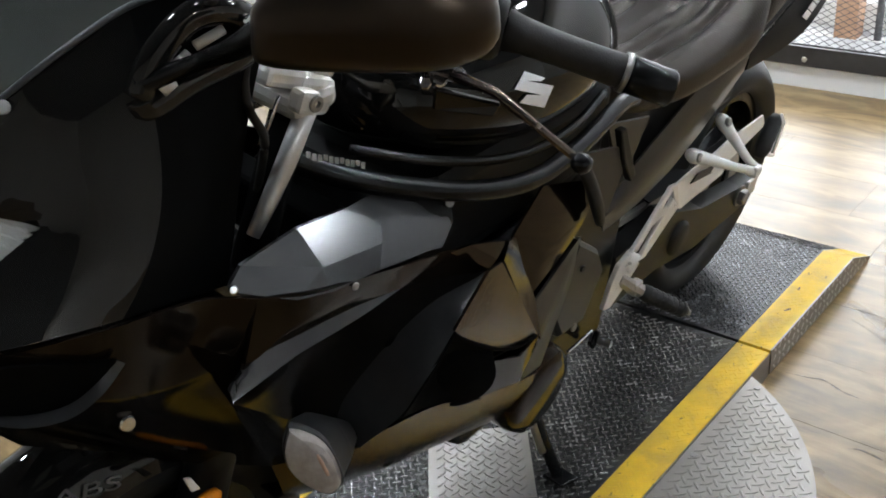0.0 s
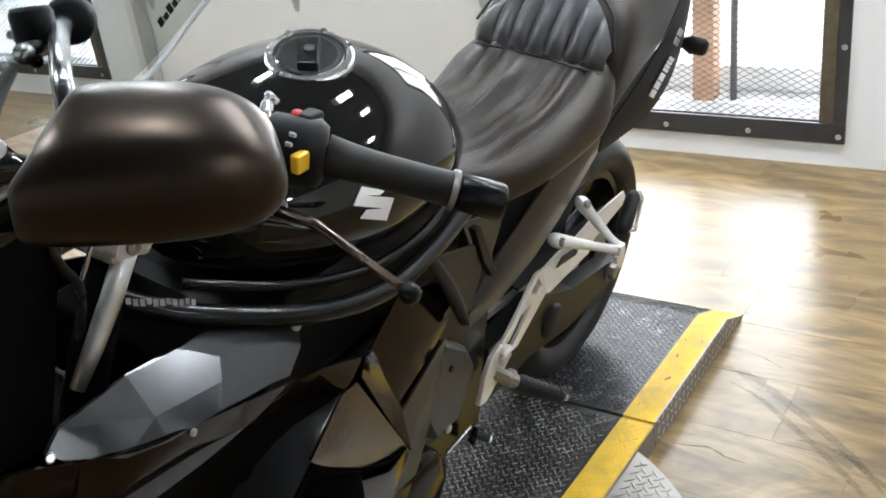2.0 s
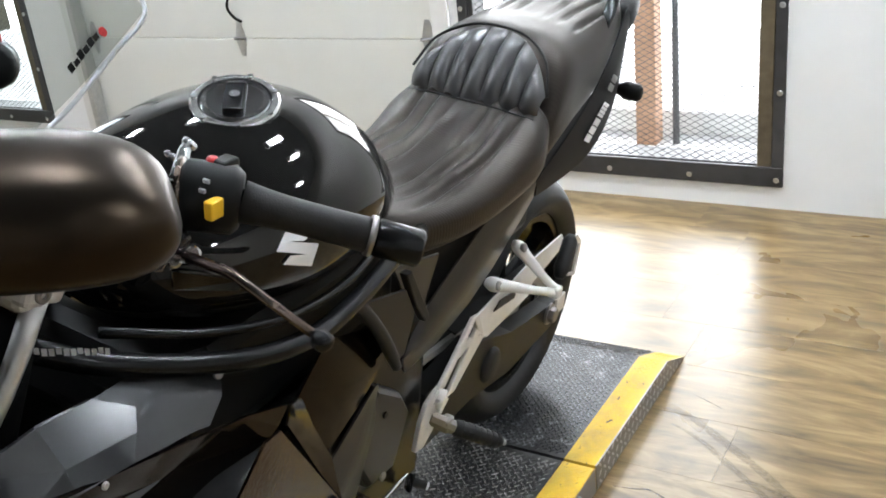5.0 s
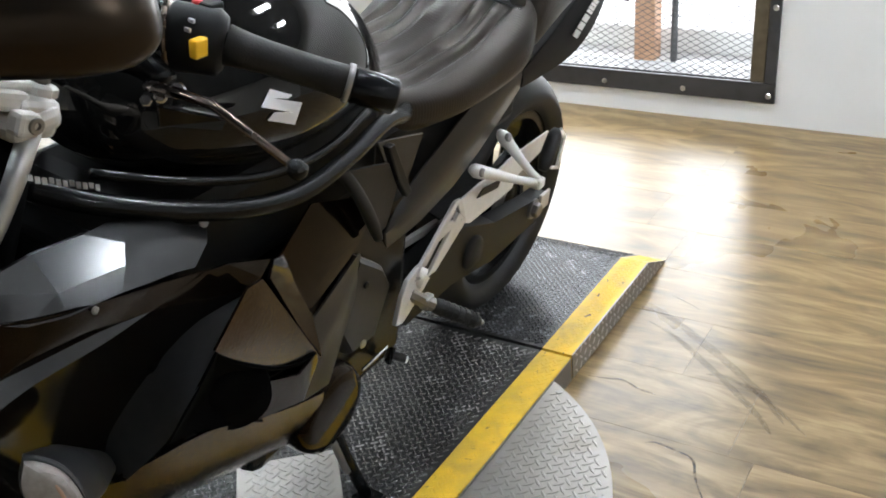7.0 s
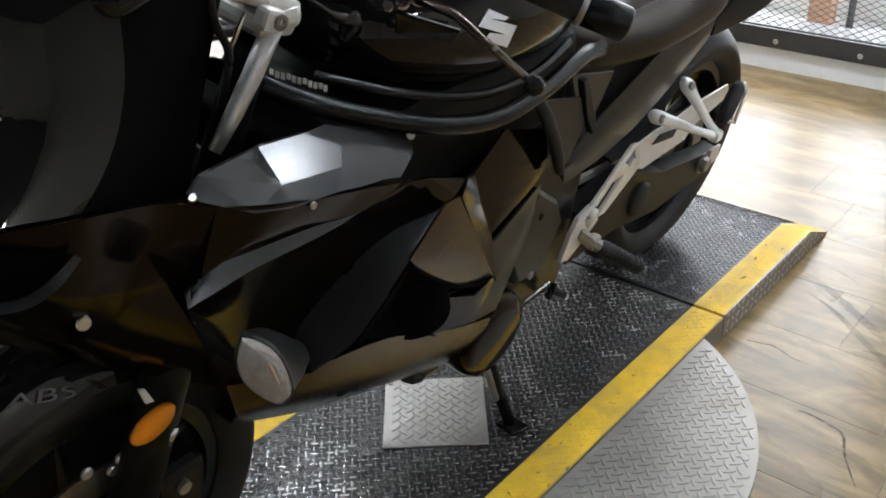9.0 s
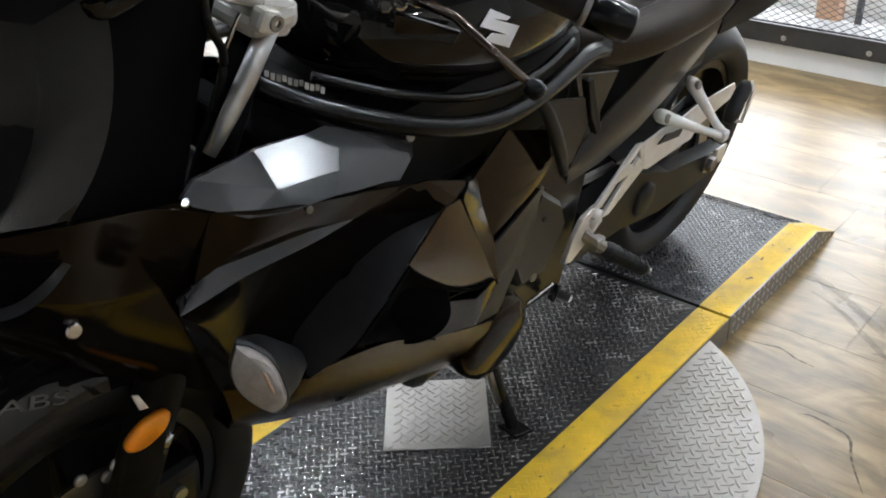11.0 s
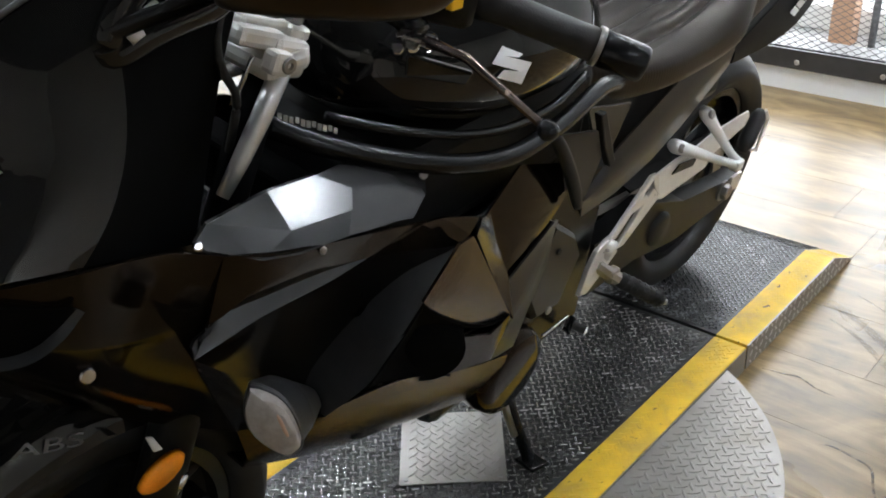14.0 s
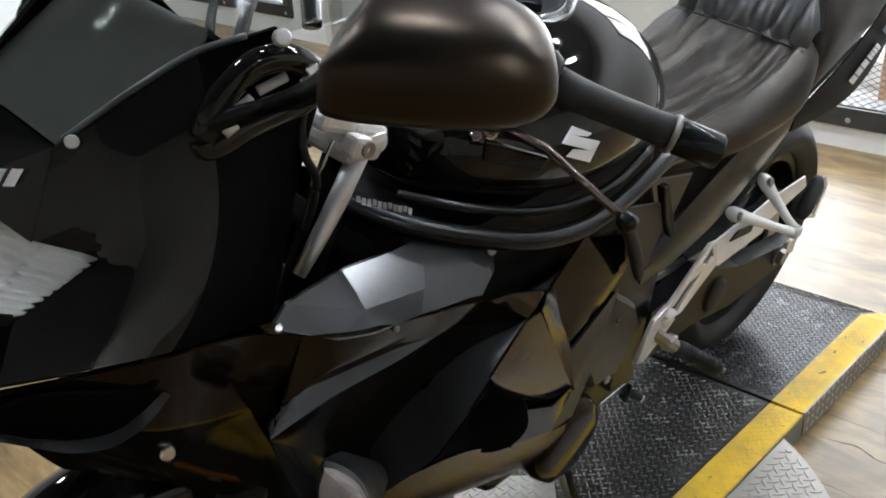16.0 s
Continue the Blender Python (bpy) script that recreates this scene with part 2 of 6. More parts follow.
RUST = mat("brown_jamb_steel", (0.12, 0.095, 0.06), 0.55, metal=0.2, var=0.4, scale=25)
BOLT = mat("zinc_bolt", (0.6, 0.6, 0.6), 0.35, metal=1.0, var=0.15, scale=90)
GALV = mat("galvanised_hinge", (0.50, 0.50, 0.48), 0.45, metal=0.8, var=0.15, scale=60)
POST = mat("brick_post", (0.34, 0.20, 0.125), 0.8, var=0.25, scale=20)
PAVE = mat("pale_concrete", (0.55, 0.55, 0.54), 0.8, var=0.1, scale=6)
LAMP_GLOW = glow("lamp_diffuser", (0.88, 0.96, 1.05), 150.0)
BULB_GLOW = glow("small_lamp_diffuser", (0.88, 0.96, 1.05), 520.0)
OUTSIDE = glow("bright_daylight", (0.92, 0.96, 1.0), 7.5)


def plank_material():
    m = bpy.data.materials.new("vinyl_wood_plank")
    m.use_nodes = True
    nt = m.node_tree
    L, N = nt.links.new, nt.nodes.new
    b = nt.nodes["Principled BSDF"]
    tc, info = N("ShaderNodeTexCoord"), N("ShaderNodeObjectInfo")
    geo = N("ShaderNodeNewGeometry")
    off = N("ShaderNodeVectorMath")
    off.operation = "MULTIPLY_ADD"
    comb = N("ShaderNodeCombineXYZ")
    for k in range(3):
        L(info.outputs["Random"], comb.inputs[k])
    L(comb.outputs[0], off.inputs[0])
    off.inputs[1].default_value = (0.30, 0.10, 0.05)
    L(geo.outputs["Position"], off.inputs[2])
    def mapped(scale):
        mp = N("ShaderNodeMapping")
        mp.inputs["Scale"].default_value = scale
        L(off.outputs[0], mp.inputs[0])
        return mp
    def noise_tex(source, scale, detail, distort):
        n = N("ShaderNodeTexNoise")
        n.inputs["Scale"].default_value, n.inputs["Detail"].default_value, n.inputs["Distortion"].default_value = scale, detail, distort
        L(source.outputs[0], n.inputs["Vector"])
        return n
    broad = noise_tex(mapped((0.8, 2.6, 1.0)), 3.0, 8, 3.0)
    grain = noise_tex(mapped((2.2, 26.0, 1.0)), 2.2, 9, 1.6)
    warp = noise_tex(mapped((1.0, 1.0, 1.0)), 1.7, 4, 0.5)
    rings = N("ShaderNodeTexWave")
    rings.wave_type, rings.bands_direction = "BANDS", "Y"
    for key, v in (("Scale", 2.6), ("Distortion", 11.0), ("Detail", 4.0), ("Detail Scale", 0.7), ("Detail Roughness", 0.6)):
        rings.inputs[key].default_value = v
    L(mapped((0.40, 1.0, 1.0)).outputs[0], rings.inputs["Vector"])
    total = None
    for tex, share in ((broad, 0.72), (grain, 0.22), (rings, 0.13)):
        mixv = N("ShaderNodeMath")
        mixv.operation = "MULTIPLY_ADD"
        L(tex.outputs["Fac"], mixv.inputs[0])
        mixv.inputs[1].default_value, mixv.inputs[2].default_value = share, -0.065
        if total is not None:
            L(total.outputs[0], mixv.inputs[2])
        total = mixv
    ramp = N("ShaderNodeValToRGB")
    e = ramp.color_ramp.elements
    e[0].position, e[0].color = 0.30, (0.108, 0.067, 0.024, 1)
    e[1].position, e[1].color = 0.66, (0.345, 0.240, 0.112, 1)
    mid = e.new(0.47)
    mid.color = (0.205, 0.132, 0.051, 1)
    L(mixv.outputs[0], ramp.inputs[0])
    tone = N("ShaderNodeMapRange")
    tone.inputs[3].default_value, tone.inputs[4].default_value = 0.95, 1.05
    L(info.outputs["Random"], tone.inputs[0])
    sc = N("ShaderNodeVectorMath")
    sc.operation = "SCALE"
    L(ramp.outputs[0], sc.inputs[0])
    L(tone.outputs[0], sc.inputs["Scale"])
    L(sc.outputs[0], b.inputs["Base Color"])
    rr = N("ShaderNodeMapRange")
    rr.inputs[3].default_value, rr.inputs[4].default_value = 0.22, 0.36
    L(warp.outputs[0], rr.inputs[0])
    L(rr.outputs[0], b.inputs["Roughness"])
    b.inputs["Specular IOR Level"].default_value = 0.58
    bp = N("ShaderNodeBump")
    bp.inputs["Strength"].default_value, bp.inputs["Distance"].default_value = 0.2, 0.001
    L(grain.outputs[0], bp.inputs["Height"])
    L(bp.outputs[0], b.inputs["Normal"])
    return m


PLANK = plank_material()


# ---- mesh helpers ----
def part(name, bm, material, parent=None, label="", smooth=False):
    """Links a bmesh as one mesh object, under a thing or a part."""
    bmesh.ops.recalc_face_normals(bm, faces=bm.faces)
    me = bpy.data.meshes.new(name)
    bm.to_mesh(me)
    bm.free()
    if smooth:
        me.polygons.foreach_set("use_smooth", [True] * len(me.polygons))
        me.update()
    me.materials.append(material)
    ob = new(name, me)
    if parent is not None:
        ob.parent = parent
    if label:
        tagged(ob, label)
    return ob


def thing(name, label, category, group="", kind="", m=None):
    ob = tagged(new(name), label, category, group, kind)
    ob.empty_display_size = 0.1
    if m is not None:
        ob.matrix_world = m
    return ob


def sharp_smooth(ob, degrees=40):
    """Smooth faces with sharp edges above an angle."""
    me = ob.data
    bm = bmesh.new()
    bm.from_mesh(me)
    for f in bm.faces:
        f.smooth = True
    for e in bm.edges:
        if len(e.link_faces) == 2 and e.calc_face_angle(0) > radians(degrees):
            e.smooth = False
    bm.to_mesh(me)
    bm.free()
    return ob


def box(x0, x1, y0, y1, z0, z1, bevel=0.0, seg=2, bm=None):
    own = bmesh.new()
    bmesh.ops.create_cube(own, size=1)
    for v in own.verts:
        v.co = ((x0 + x1) / 2 + v.co.x * (x1 - x0), (y0 + y1) / 2 + v.co.y * (y1 - y0), (z0 + z1) / 2 + v.co.z * (z1 - z0))
    if bevel:
        bmesh.ops.bevel(own, geom=own.edges[:], offset=bevel, segments=seg, affect="EDGES", profile=0.5)
    return join(bm, own)


def join(bm, other):
    """Adds other to bm, when bm is given."""
    if bm is None:
        return other
    me = bpy.data.meshes.new("joined")
    other.to_mesh(me)
    other.free()
    bm.from_mesh(me)
    bpy.data.meshes.remove(me)
    return bm


def curve3(points, n):
    """n + 1 points on a Catmull-Rom curve through the given rows."""
    p = np.array(points, float)
    p = np.vstack([2 * p[0] - p[1], p, 2 * p[-1] - p[-2]])
    out = []
    for s in np.linspace(0, len(points) - 1 - 1e-9, n + 1):
        i = int(s)
        u = s - i
        a, b, c, d = p[i:i + 4]
        out.append(0.5 * (2 * b + (c - a) * u + (2 * a - 5 * b + 4 * c - d) * u * u + (3 * b - a - 3 * c + d) * u ** 3))
    return np.array(out)


def loft(rings, closed=True, caps=True, bm=None):
    own = bmesh.new()
    rows = [[own.verts.new(p) for p in ring] for ring in rings]
    n = len(rows[0])
    for a, b in zip(rows, rows[1:]):
        for k in range(n if closed else n - 1):
            own.faces.new((a[k], a[(k + 1) % n], b[(k + 1) % n], b[k]))
    if caps and closed:
        own.faces.new(rows[0][::-1])
        own.faces.new(rows[-1])
    return join(bm, own)


def tube(points, radius, n=10, steps=0, bm=None, flat=1.0):
    """A round bar along a line of points; radius may be a list, one a point."""
    radii = list(radius) if hasattr(radius, "__len__") else [radius] * len(points)
    rows = [(*p, r) for p, r in zip(points, radii)]
    rows = curve3(rows, steps) if steps else np.array(rows, float)
    rings = []
    up = Vector((0.12, 0.05, 1)).normalized()
    for i, row in enumerate(rows):
        a, b = rows[max(i - 1, 0)][:3], rows[min(i + 1, len(rows) - 1)][:3]
        d = Vector(b - a).normalized()
        ref = up if abs(d.dot(up)) < 0.95 else Vector((1, 0, 0))
        s = d.cross(ref).normalized()
        q = s.cross(d).normalized()
        c = Vector(row[:3])
        rings.append([c + float(row[3]) * (math.cos(t) * s + flat * math.sin(t) * q) for t in np.linspace(0, 2 * math.pi, n, endpoint=False)])
    return loft(rings, bm=bm)


def disc(centre, axis, radius, depth, n=24, bevel=0.0, bm=None, inner=0.0):
    """A short cylinder, or a ring when inner is given, that starts at centre and goes depth along axis."""
    own = bmesh.new()
    d = Vector(axis).normalized()
    turn = d.to_track_quat("Z", "Y").to_matrix()
    prof = [(radius - bevel, 0), (radius, bevel), (radius, depth - bevel), (radius - bevel, depth)] if bevel else [(radius, 0), (radius, depth)]
    if inner:
        prof = prof + [(inner, depth), (inner, 0)]
    rows = []
    for k in range(n):
        a = 2 * math.pi * k / n
        rows.append([own.verts.new(Vector(centre) + turn @ Vector((r * math.cos(a), r * math.sin(a), h))) for r, h in prof])
    m = len(prof)
    for k in range(n):
        p, q = rows[k], rows[(k + 1) % n]
        for j in range(m if inner else m - 1):
            own.faces.new((p[j], q[j], q[(j + 1) % m], p[(j + 1) % m]))
    if not inner:
        own.faces.new([r[0] for r in rows][::-1])
        own.faces.new([r[-1] for r in rows])
    return join(bm, own)


def slab(outline, depth, bevel=0.0, seg=2, bm=None):
    """A plate from an outline of 3D points in order, thickened by depth away from its normal's other side."""
    own = bmesh.new()
    vs = [own.verts.new(p) for p in outline]
    f = own.faces.new(vs)
    own.normal_update()
    nrm = f.normal.copy()
    back = [own.verts.new(v.co - nrm * depth) for v in vs]
    own.faces.new(back[::-1])
    for k in range(len(vs)):
        own.faces.new((vs[k], back[k], back[(k + 1) % len(vs)], vs[(k + 1) % len(vs)]))
    if bevel:
        bmesh.ops.bevel(own, geom=own.edges[:], offset=bevel, segments=seg, affect="EDGES", profile=0.5)
    return join(bm, own)


def ring_of(y, w, top, bottom, n=28, power=2.4, shift=0.0):
    """A rounded cross-section at y, w to each side."""
    zc, h = (top + bottom) / 2, (top - bottom) / 2
    out = []
    for t in np.linspace(0, 2 * math.pi, n, endpoint=False):
        c, s = math.cos(t), math.sin(t)
        out.append((shift + w * math.copysign(abs(c) ** (2 / power), c), y, zc + h * math.copysign(abs(s) ** (2 / power), s)))
    return out



# ---- the room ----
def lugs(cells, size=0.0250, width=0.0062, height=0.0022):
    """Raised tread lugs, one pointed bar a cell, turned in alternate directions."""
    verts, faces = [], []
    prof = [(-1, 0), (-0.5, -1), (0.5, -1), (1, 0), (0.5, 1), (-0.5, 1)]
    for x, y, z, a, tilt in cells:
        c, s = math.cos(a), math.sin(a)
        base = len(verts)
        for k, h in ((1.0, 0.0), (0.55, height)):
            for u, v in prof:
                px, py = u * size / 2 * (0.5 + 0.5 * k), v * width / 2 * k
                verts.append((x + c * px - s * py, y + s * px + c * py, z + h + tilt * (s * px + c * py)))
        for j in range(6):
            q = (j + 1) % 6
            faces.append((base + j, base + q, base + 6 + q, base + 6 + j))
        faces.append(tuple(base + 6 + j for j in range(6)))
    me = bpy.data.meshes.new("tread_relief")
    me.from_pydata(verts, [], faces)
    return me


def mesh_part(name, me, material, parent, kind=""):
    me.materials.append(material)
    ob = new(name, me)
    ob.parent = parent
    if kind:
        tagged(ob, kind=kind)
    return ob


def grid_cells(x0, x1, y0, y1, pitch, inside, z=0.0, turn=0.0):
    """Places of lugs on a diagonal grid inside a rectangle, each turned square to its neighbours."""
    p, cx, cy, out = pitch / math.sqrt(2), (x0 + x1) / 2, (y0 + y1) / 2, []
    n = int(math.hypot(x1 - x0, y1 - y0) / 2 / p) + 1
    for i in range(-n, n + 1):
        for j in range(-n, n + 1):
            x, y = cx + (i - j) * p / math.sqrt(2), cy + (i + j) * p / math.sqrt(2)
            if x0 <= x <= x1 and y0 <= y <= y1 and inside(x, y):
                out.append((x, y, z, radians(turn + (135 if (i + j) % 2 else 45)), 0.0))
    return out


def build_room():
    x0, x1, y0 = -5.6, 4.6, -6.6
    wall = tagged(new("wall_north"), "white painted wall with two barred windows and a garage door", "wall", kind="structure")
    t = 0.16
    openings = [(-5.2, -3.74, 0.06, 2.15), (-3.35, -1.135, FLOOR, 2.2), (-1.0, 0.303, 0.023, 2.15)]
    bm, x = None, x0
    for a, b, lo, hi in openings:
        bm = box(x, a, WALL_Y, WALL_Y + t, FLOOR, CEIL, bm=bm)
        bm = box(a, b, WALL_Y, WALL_Y + t, hi, CEIL, bm=bm)
        if lo > FLOOR:
            bm = box(a, b, WALL_Y, WALL_Y + t, FLOOR, lo, bm=bm)
        x = b
    bm = box(x, x1, WALL_Y, WALL_Y + t, FLOOR, CEIL, bm=bm)
    part("wall_face", bm, WALLP, wall)
    # east and south walls are unseen; their pale tone brightens the cowl's reflections
    for name, b in (("wall_east", (x1, x1 + t, y0, WALL_Y, FLOOR, CEIL)), ("wall_west", (x0 - t, x0, y0, WALL_Y, FLOOR, CEIL)), ("wall_south", (x0 - t, x1 + t, y0 - t, y0, FLOOR, CEIL))):
        tagged(part(name, box(*b), FARP), "plain pale painted wall", "wall", kind="structure")
    tagged(part("ceiling", box(x0 - t, x1 + t, y0 - t, WALL_Y + t, CEIL, CEIL + 0.1), CEILP), "unseen ceiling, set dark for black reflections", "ceiling", kind="structure")


def build_light(x, y, half_x, half_y, glowing):
    """A fitting on short rods, added out of view, that lights the room below."""
    fit = thing("ceiling_light", "unseen white lamp added on short rods under the ceiling", "light", "ceiling lights", m=pose(x, y, LAMP_Z))
    part("housing", box(-half_x - 0.02, half_x + 0.02, -half_y - 0.02, half_y + 0.02, -0.10, -0.002, 0.01), TRIMP, fit)
    part("diffuser", box(-half_x, half_x, -half_y, half_y, -0.104, -0.101), glowing, fit, "lit lower diffuser")
    for s in (-1, 1):
        part("rod", tube([(0, s * (half_y - 0.05), 0.004), (0, s * (half_y - 0.05), CEIL - LAMP_Z)], 0.006, 8), DULL, fit)
    return fit


def build_steel_window(name, xa, xb, za, zb, bolts_from, label):
    win = tagged(new(name), label, "window", kind="structure")
    w = 0.075
    y = WALL_Y - 0.012
    for nm, b in (("frame_rail", (xa, xb, y, y + 0.014, za, za + w)), ("frame_rail", (xa, xb, y, y + 0.014, zb - w, zb)),
                  ("frame_stile", (xa, xa + w * 0.6, y + 0.001, y + 0.013, za + w, zb - w)), ("frame_stile", (xb - w * 0.55, xb, y + 0.001, y + 0.013, za + w, zb - w))):
        part(nm, box(*b, 0.002, 1), STEEL, win)
    part("jamb", box(xb - 0.095, xb - 0.042, WALL_Y - 0.006, WALL_Y + 0.10, za + w, zb - w, 0.003, 1), RUST, win, "brown weathered steel jamb")
    part("jamb", box(xa + 0.046, xa + 0.07, WALL_Y - 0.006, WALL_Y + 0.10, za + w, zb - w, 0.003, 1), STEEL, win)
    part("sill", box(xa + 0.07, xb - 0.095, WALL_Y + 0.02, WALL_Y + 0.15, za + 0.02, za + w, 0.003, 1), STEEL, win)
    bx = bolts_from
    while bx > xa:
        part("bolt", disc((bx, y - 0.0005, za + 0.028), (0, -1, 0), 0.011, 0.006, 12, 0.003), BOLT, win)
        bx -= 0.322
    k = 0.378
    while k < zb - 0.1:
        part("bolt", disc((xb - 0.018, y - 0.0005, k), (0, -1, 0), 0.011, 0.006, 12, 0.003), BOLT, win)
        part("bolt", disc((xa + 0.018, y - 0.0005, k), (0, -1, 0), 0.011, 0.006, 12, 0.003), BOLT, win)
        k += 0.307
    # expanded metal: zigzag strands that meet in diamonds
    dx, dz, r = 0.043, 0.0118, 0.0015
    verts, faces = [], []
    ga, gb, g0, g1 = xa + 0.05, xb - 0.08, za + 0.05, zb - 0.05
    rows, cols = int((g1 - g0) / dz), int((gb - ga) / (dx / 2))
    ym = WALL_Y + 0.012
    for j in range(rows):
        base = None
        for i in range(cols + 1):
            x = ga + i * dx / 2
            z = g0 + j * dz + (dz if (i + j) % 2 else 0)
            n = len(verts)
            verts += [(x, ym - r, z), (x, ym, z + r), (x, ym + r, z), (x, ym, z - r)]
            if base is not None:
                for k in range(4):
                    q = (k + 1) % 4
                    faces.append((base + k, base + q, n + q, n + k))
            base = n
    me = bpy.data.meshes.new("expanded_metal")
    me.from_pydata(verts, [], faces)
    mesh_part("expanded_metal_grille", me, STEEL, win, "stuff")
    return win


def build_garage_door():
    door = tagged(new("door_1"), "closed cream sectional garage door with galvanised hinges", "garage door", kind="structure")
    xa, xb = -3.345, -1.14
    seams = [FLOOR + 0.004, 0.55, 1.12, 1.69, 2.195]
    for a, b in zip(seams, seams[1:]):
        part("door_panel", box(xa, xb, WALL_Y + 0.03, WALL_Y + 0.075, a + 0.0015, b - 0.0015, 0.003, 2), DOORP, door)
    for z in seams[1:4]:
        for x in (-3.27, -2.235, -1.175):
            h = part("hinge", slab([(x - 0.035, WALL_Y + 0.028, z), (x - 0.012, WALL_Y + 0.028, z + 0.085), (x + 0.012, WALL_Y + 0.028, z + 0.085), (x + 0.035, WALL_Y + 0.028, z), (x + 0.012, WALL_Y + 0.028, z - 0.085), (x - 0.012, WALL_Y + 0.028, z - 0.085)], -0.004, 0.001, 1), GALV, door)
            part("pin", tube([(x - 0.034, WALL_Y + 0.02, z), (x + 0.034, WALL_Y + 0.02, z)], 0.007, 8), DULL, h)
    for z in (0.83, 1.4):
        part("roller_bracket", box(-1.22, -1.15, WALL_Y + 0.005, WALL_Y + 0.03, z - 0.04, z + 0.04, 0.004), GALV, door)
        part("roller_stem", tube([(-1.30, WALL_Y + 0.02, z + 0.01), (-1.22, WALL_Y + 0.015, z + 0.005)], 0.009, 8), DULL, door)
    part("lift_handle", tube([(-2.235, WALL_Y + 0.03, 0.77), (-2.24, WALL_Y - 0.005, 0.745), (-2.25, WALL_Y - 0.012, 0.70), (-2.225, WALL_Y - 0.004, 0.655), (-2.21, WALL_Y + 0.025, 0.63)], 0.007, 8, 14), BLKMETAL, door)
    for x0, x1 in ((-3.44, -3.352), (-1.128, -1.045)):
        tagged(part("trim", box(x0, x1, WALL_Y - 0.015, WALL_Y - 0.0005, FLOOR, 2.28, 0.003, 1), TRIMP), "white painted door casing", "trim", kind="structure")
    part("door_track", box(-3.345, -3.31, WALL_Y - 0.05, WALL_Y + 0.02, FLOOR + 0.02, 2.19, 0.004, 1), GALV, door)


def build_outside():
    tagged(part("backdrop", box(-9, 5, 5.2, 5.25, -1, 5), OUTSIDE), "overexposed daylight outside the windows", "backdrop", kind="structure")
    tagged(part("ground", box(-9, 5, WALL_Y + 0.17, 5.2, FLOOR - 0.2, FLOOR - 0.05), PAVE), "pale concrete ground outside", "ground", kind="structure")
    p = thing("brick_post", "orange-brown brick post outside the window", "post", m=pose(-0.5, 2.5, FLOOR - 0.05))
    part("shaft", box(-0.05, 0.05, -0.05, 0.05, 0, 2.6, 0.006), POST, p)
    part("downpipe", tube([(0.13, 0, 0), (0.13, 0, 2.6)], 0.016, 10), STEEL, p)
    k = thing("kerb", "grey concrete kerb outside the window", "kerb", m=pose(-0.5, 2.56, FLOOR - 0.05))
    part("edge", box(-1.4, 1.4, 0.08, 0.18, 0, 0.12, 0.01), PAVE, k)


# ---- lift deck and turntable ----
DX, SEAM, FAR = 0.302, -0.150, 0.482
DISC = (0.045, -0.737, 0.552)


def build_deck():
    deck = thing("turntable_deck", "black tread plate deck with yellow painted edge strip", "vehicle deck", m=pose(0, 0, 0))
    ya, yb = -1.322, SEAM - 0.004
    part("plate", box(-DX + 0.078, DX - 0.078, ya, yb, -0.03, -0.0002, 0.002, 1), DECK, deck)
    for s in (-1, 1):
        xa, xb = sorted((s * (DX - 0.078), s * (DX - 0.001)))
        part("edge_strip", box(xa, xb, ya, yb, FLOOR + 0.001, 0.0, 0.002, 1), YELLOW, deck, "worn yellow painted edge")
        xa, xb = sorted((s * (DX - 0.001), s * DX))
        part("side_plate", box(xa, xb, ya, yb, FLOOR + 0.001, -0.003), PLATE, deck)
    pitch = 0.0208
    cells = grid_cells(-DX + 0.088, DX - 0.086, ya + 0.015, yb - 0.012, pitch, lambda x, y: True)
    mesh_part("tread_relief", lugs(cells, 0.0212, 0.0054, 0.0020), DECKLUG, deck, "stuff")
    for s in (-1, 1):
        cells = grid_cells(s * (DX - 0.039) - 0.0275, s * (DX - 0.039) + 0.0285, ya + 0.015, yb - 0.012, pitch, lambda x, y: True)
        mesh_part("strip_relief", lugs(cells, 0.0205, 0.0052, 0.0008), YELLOW, deck, "stuff")
    return deck


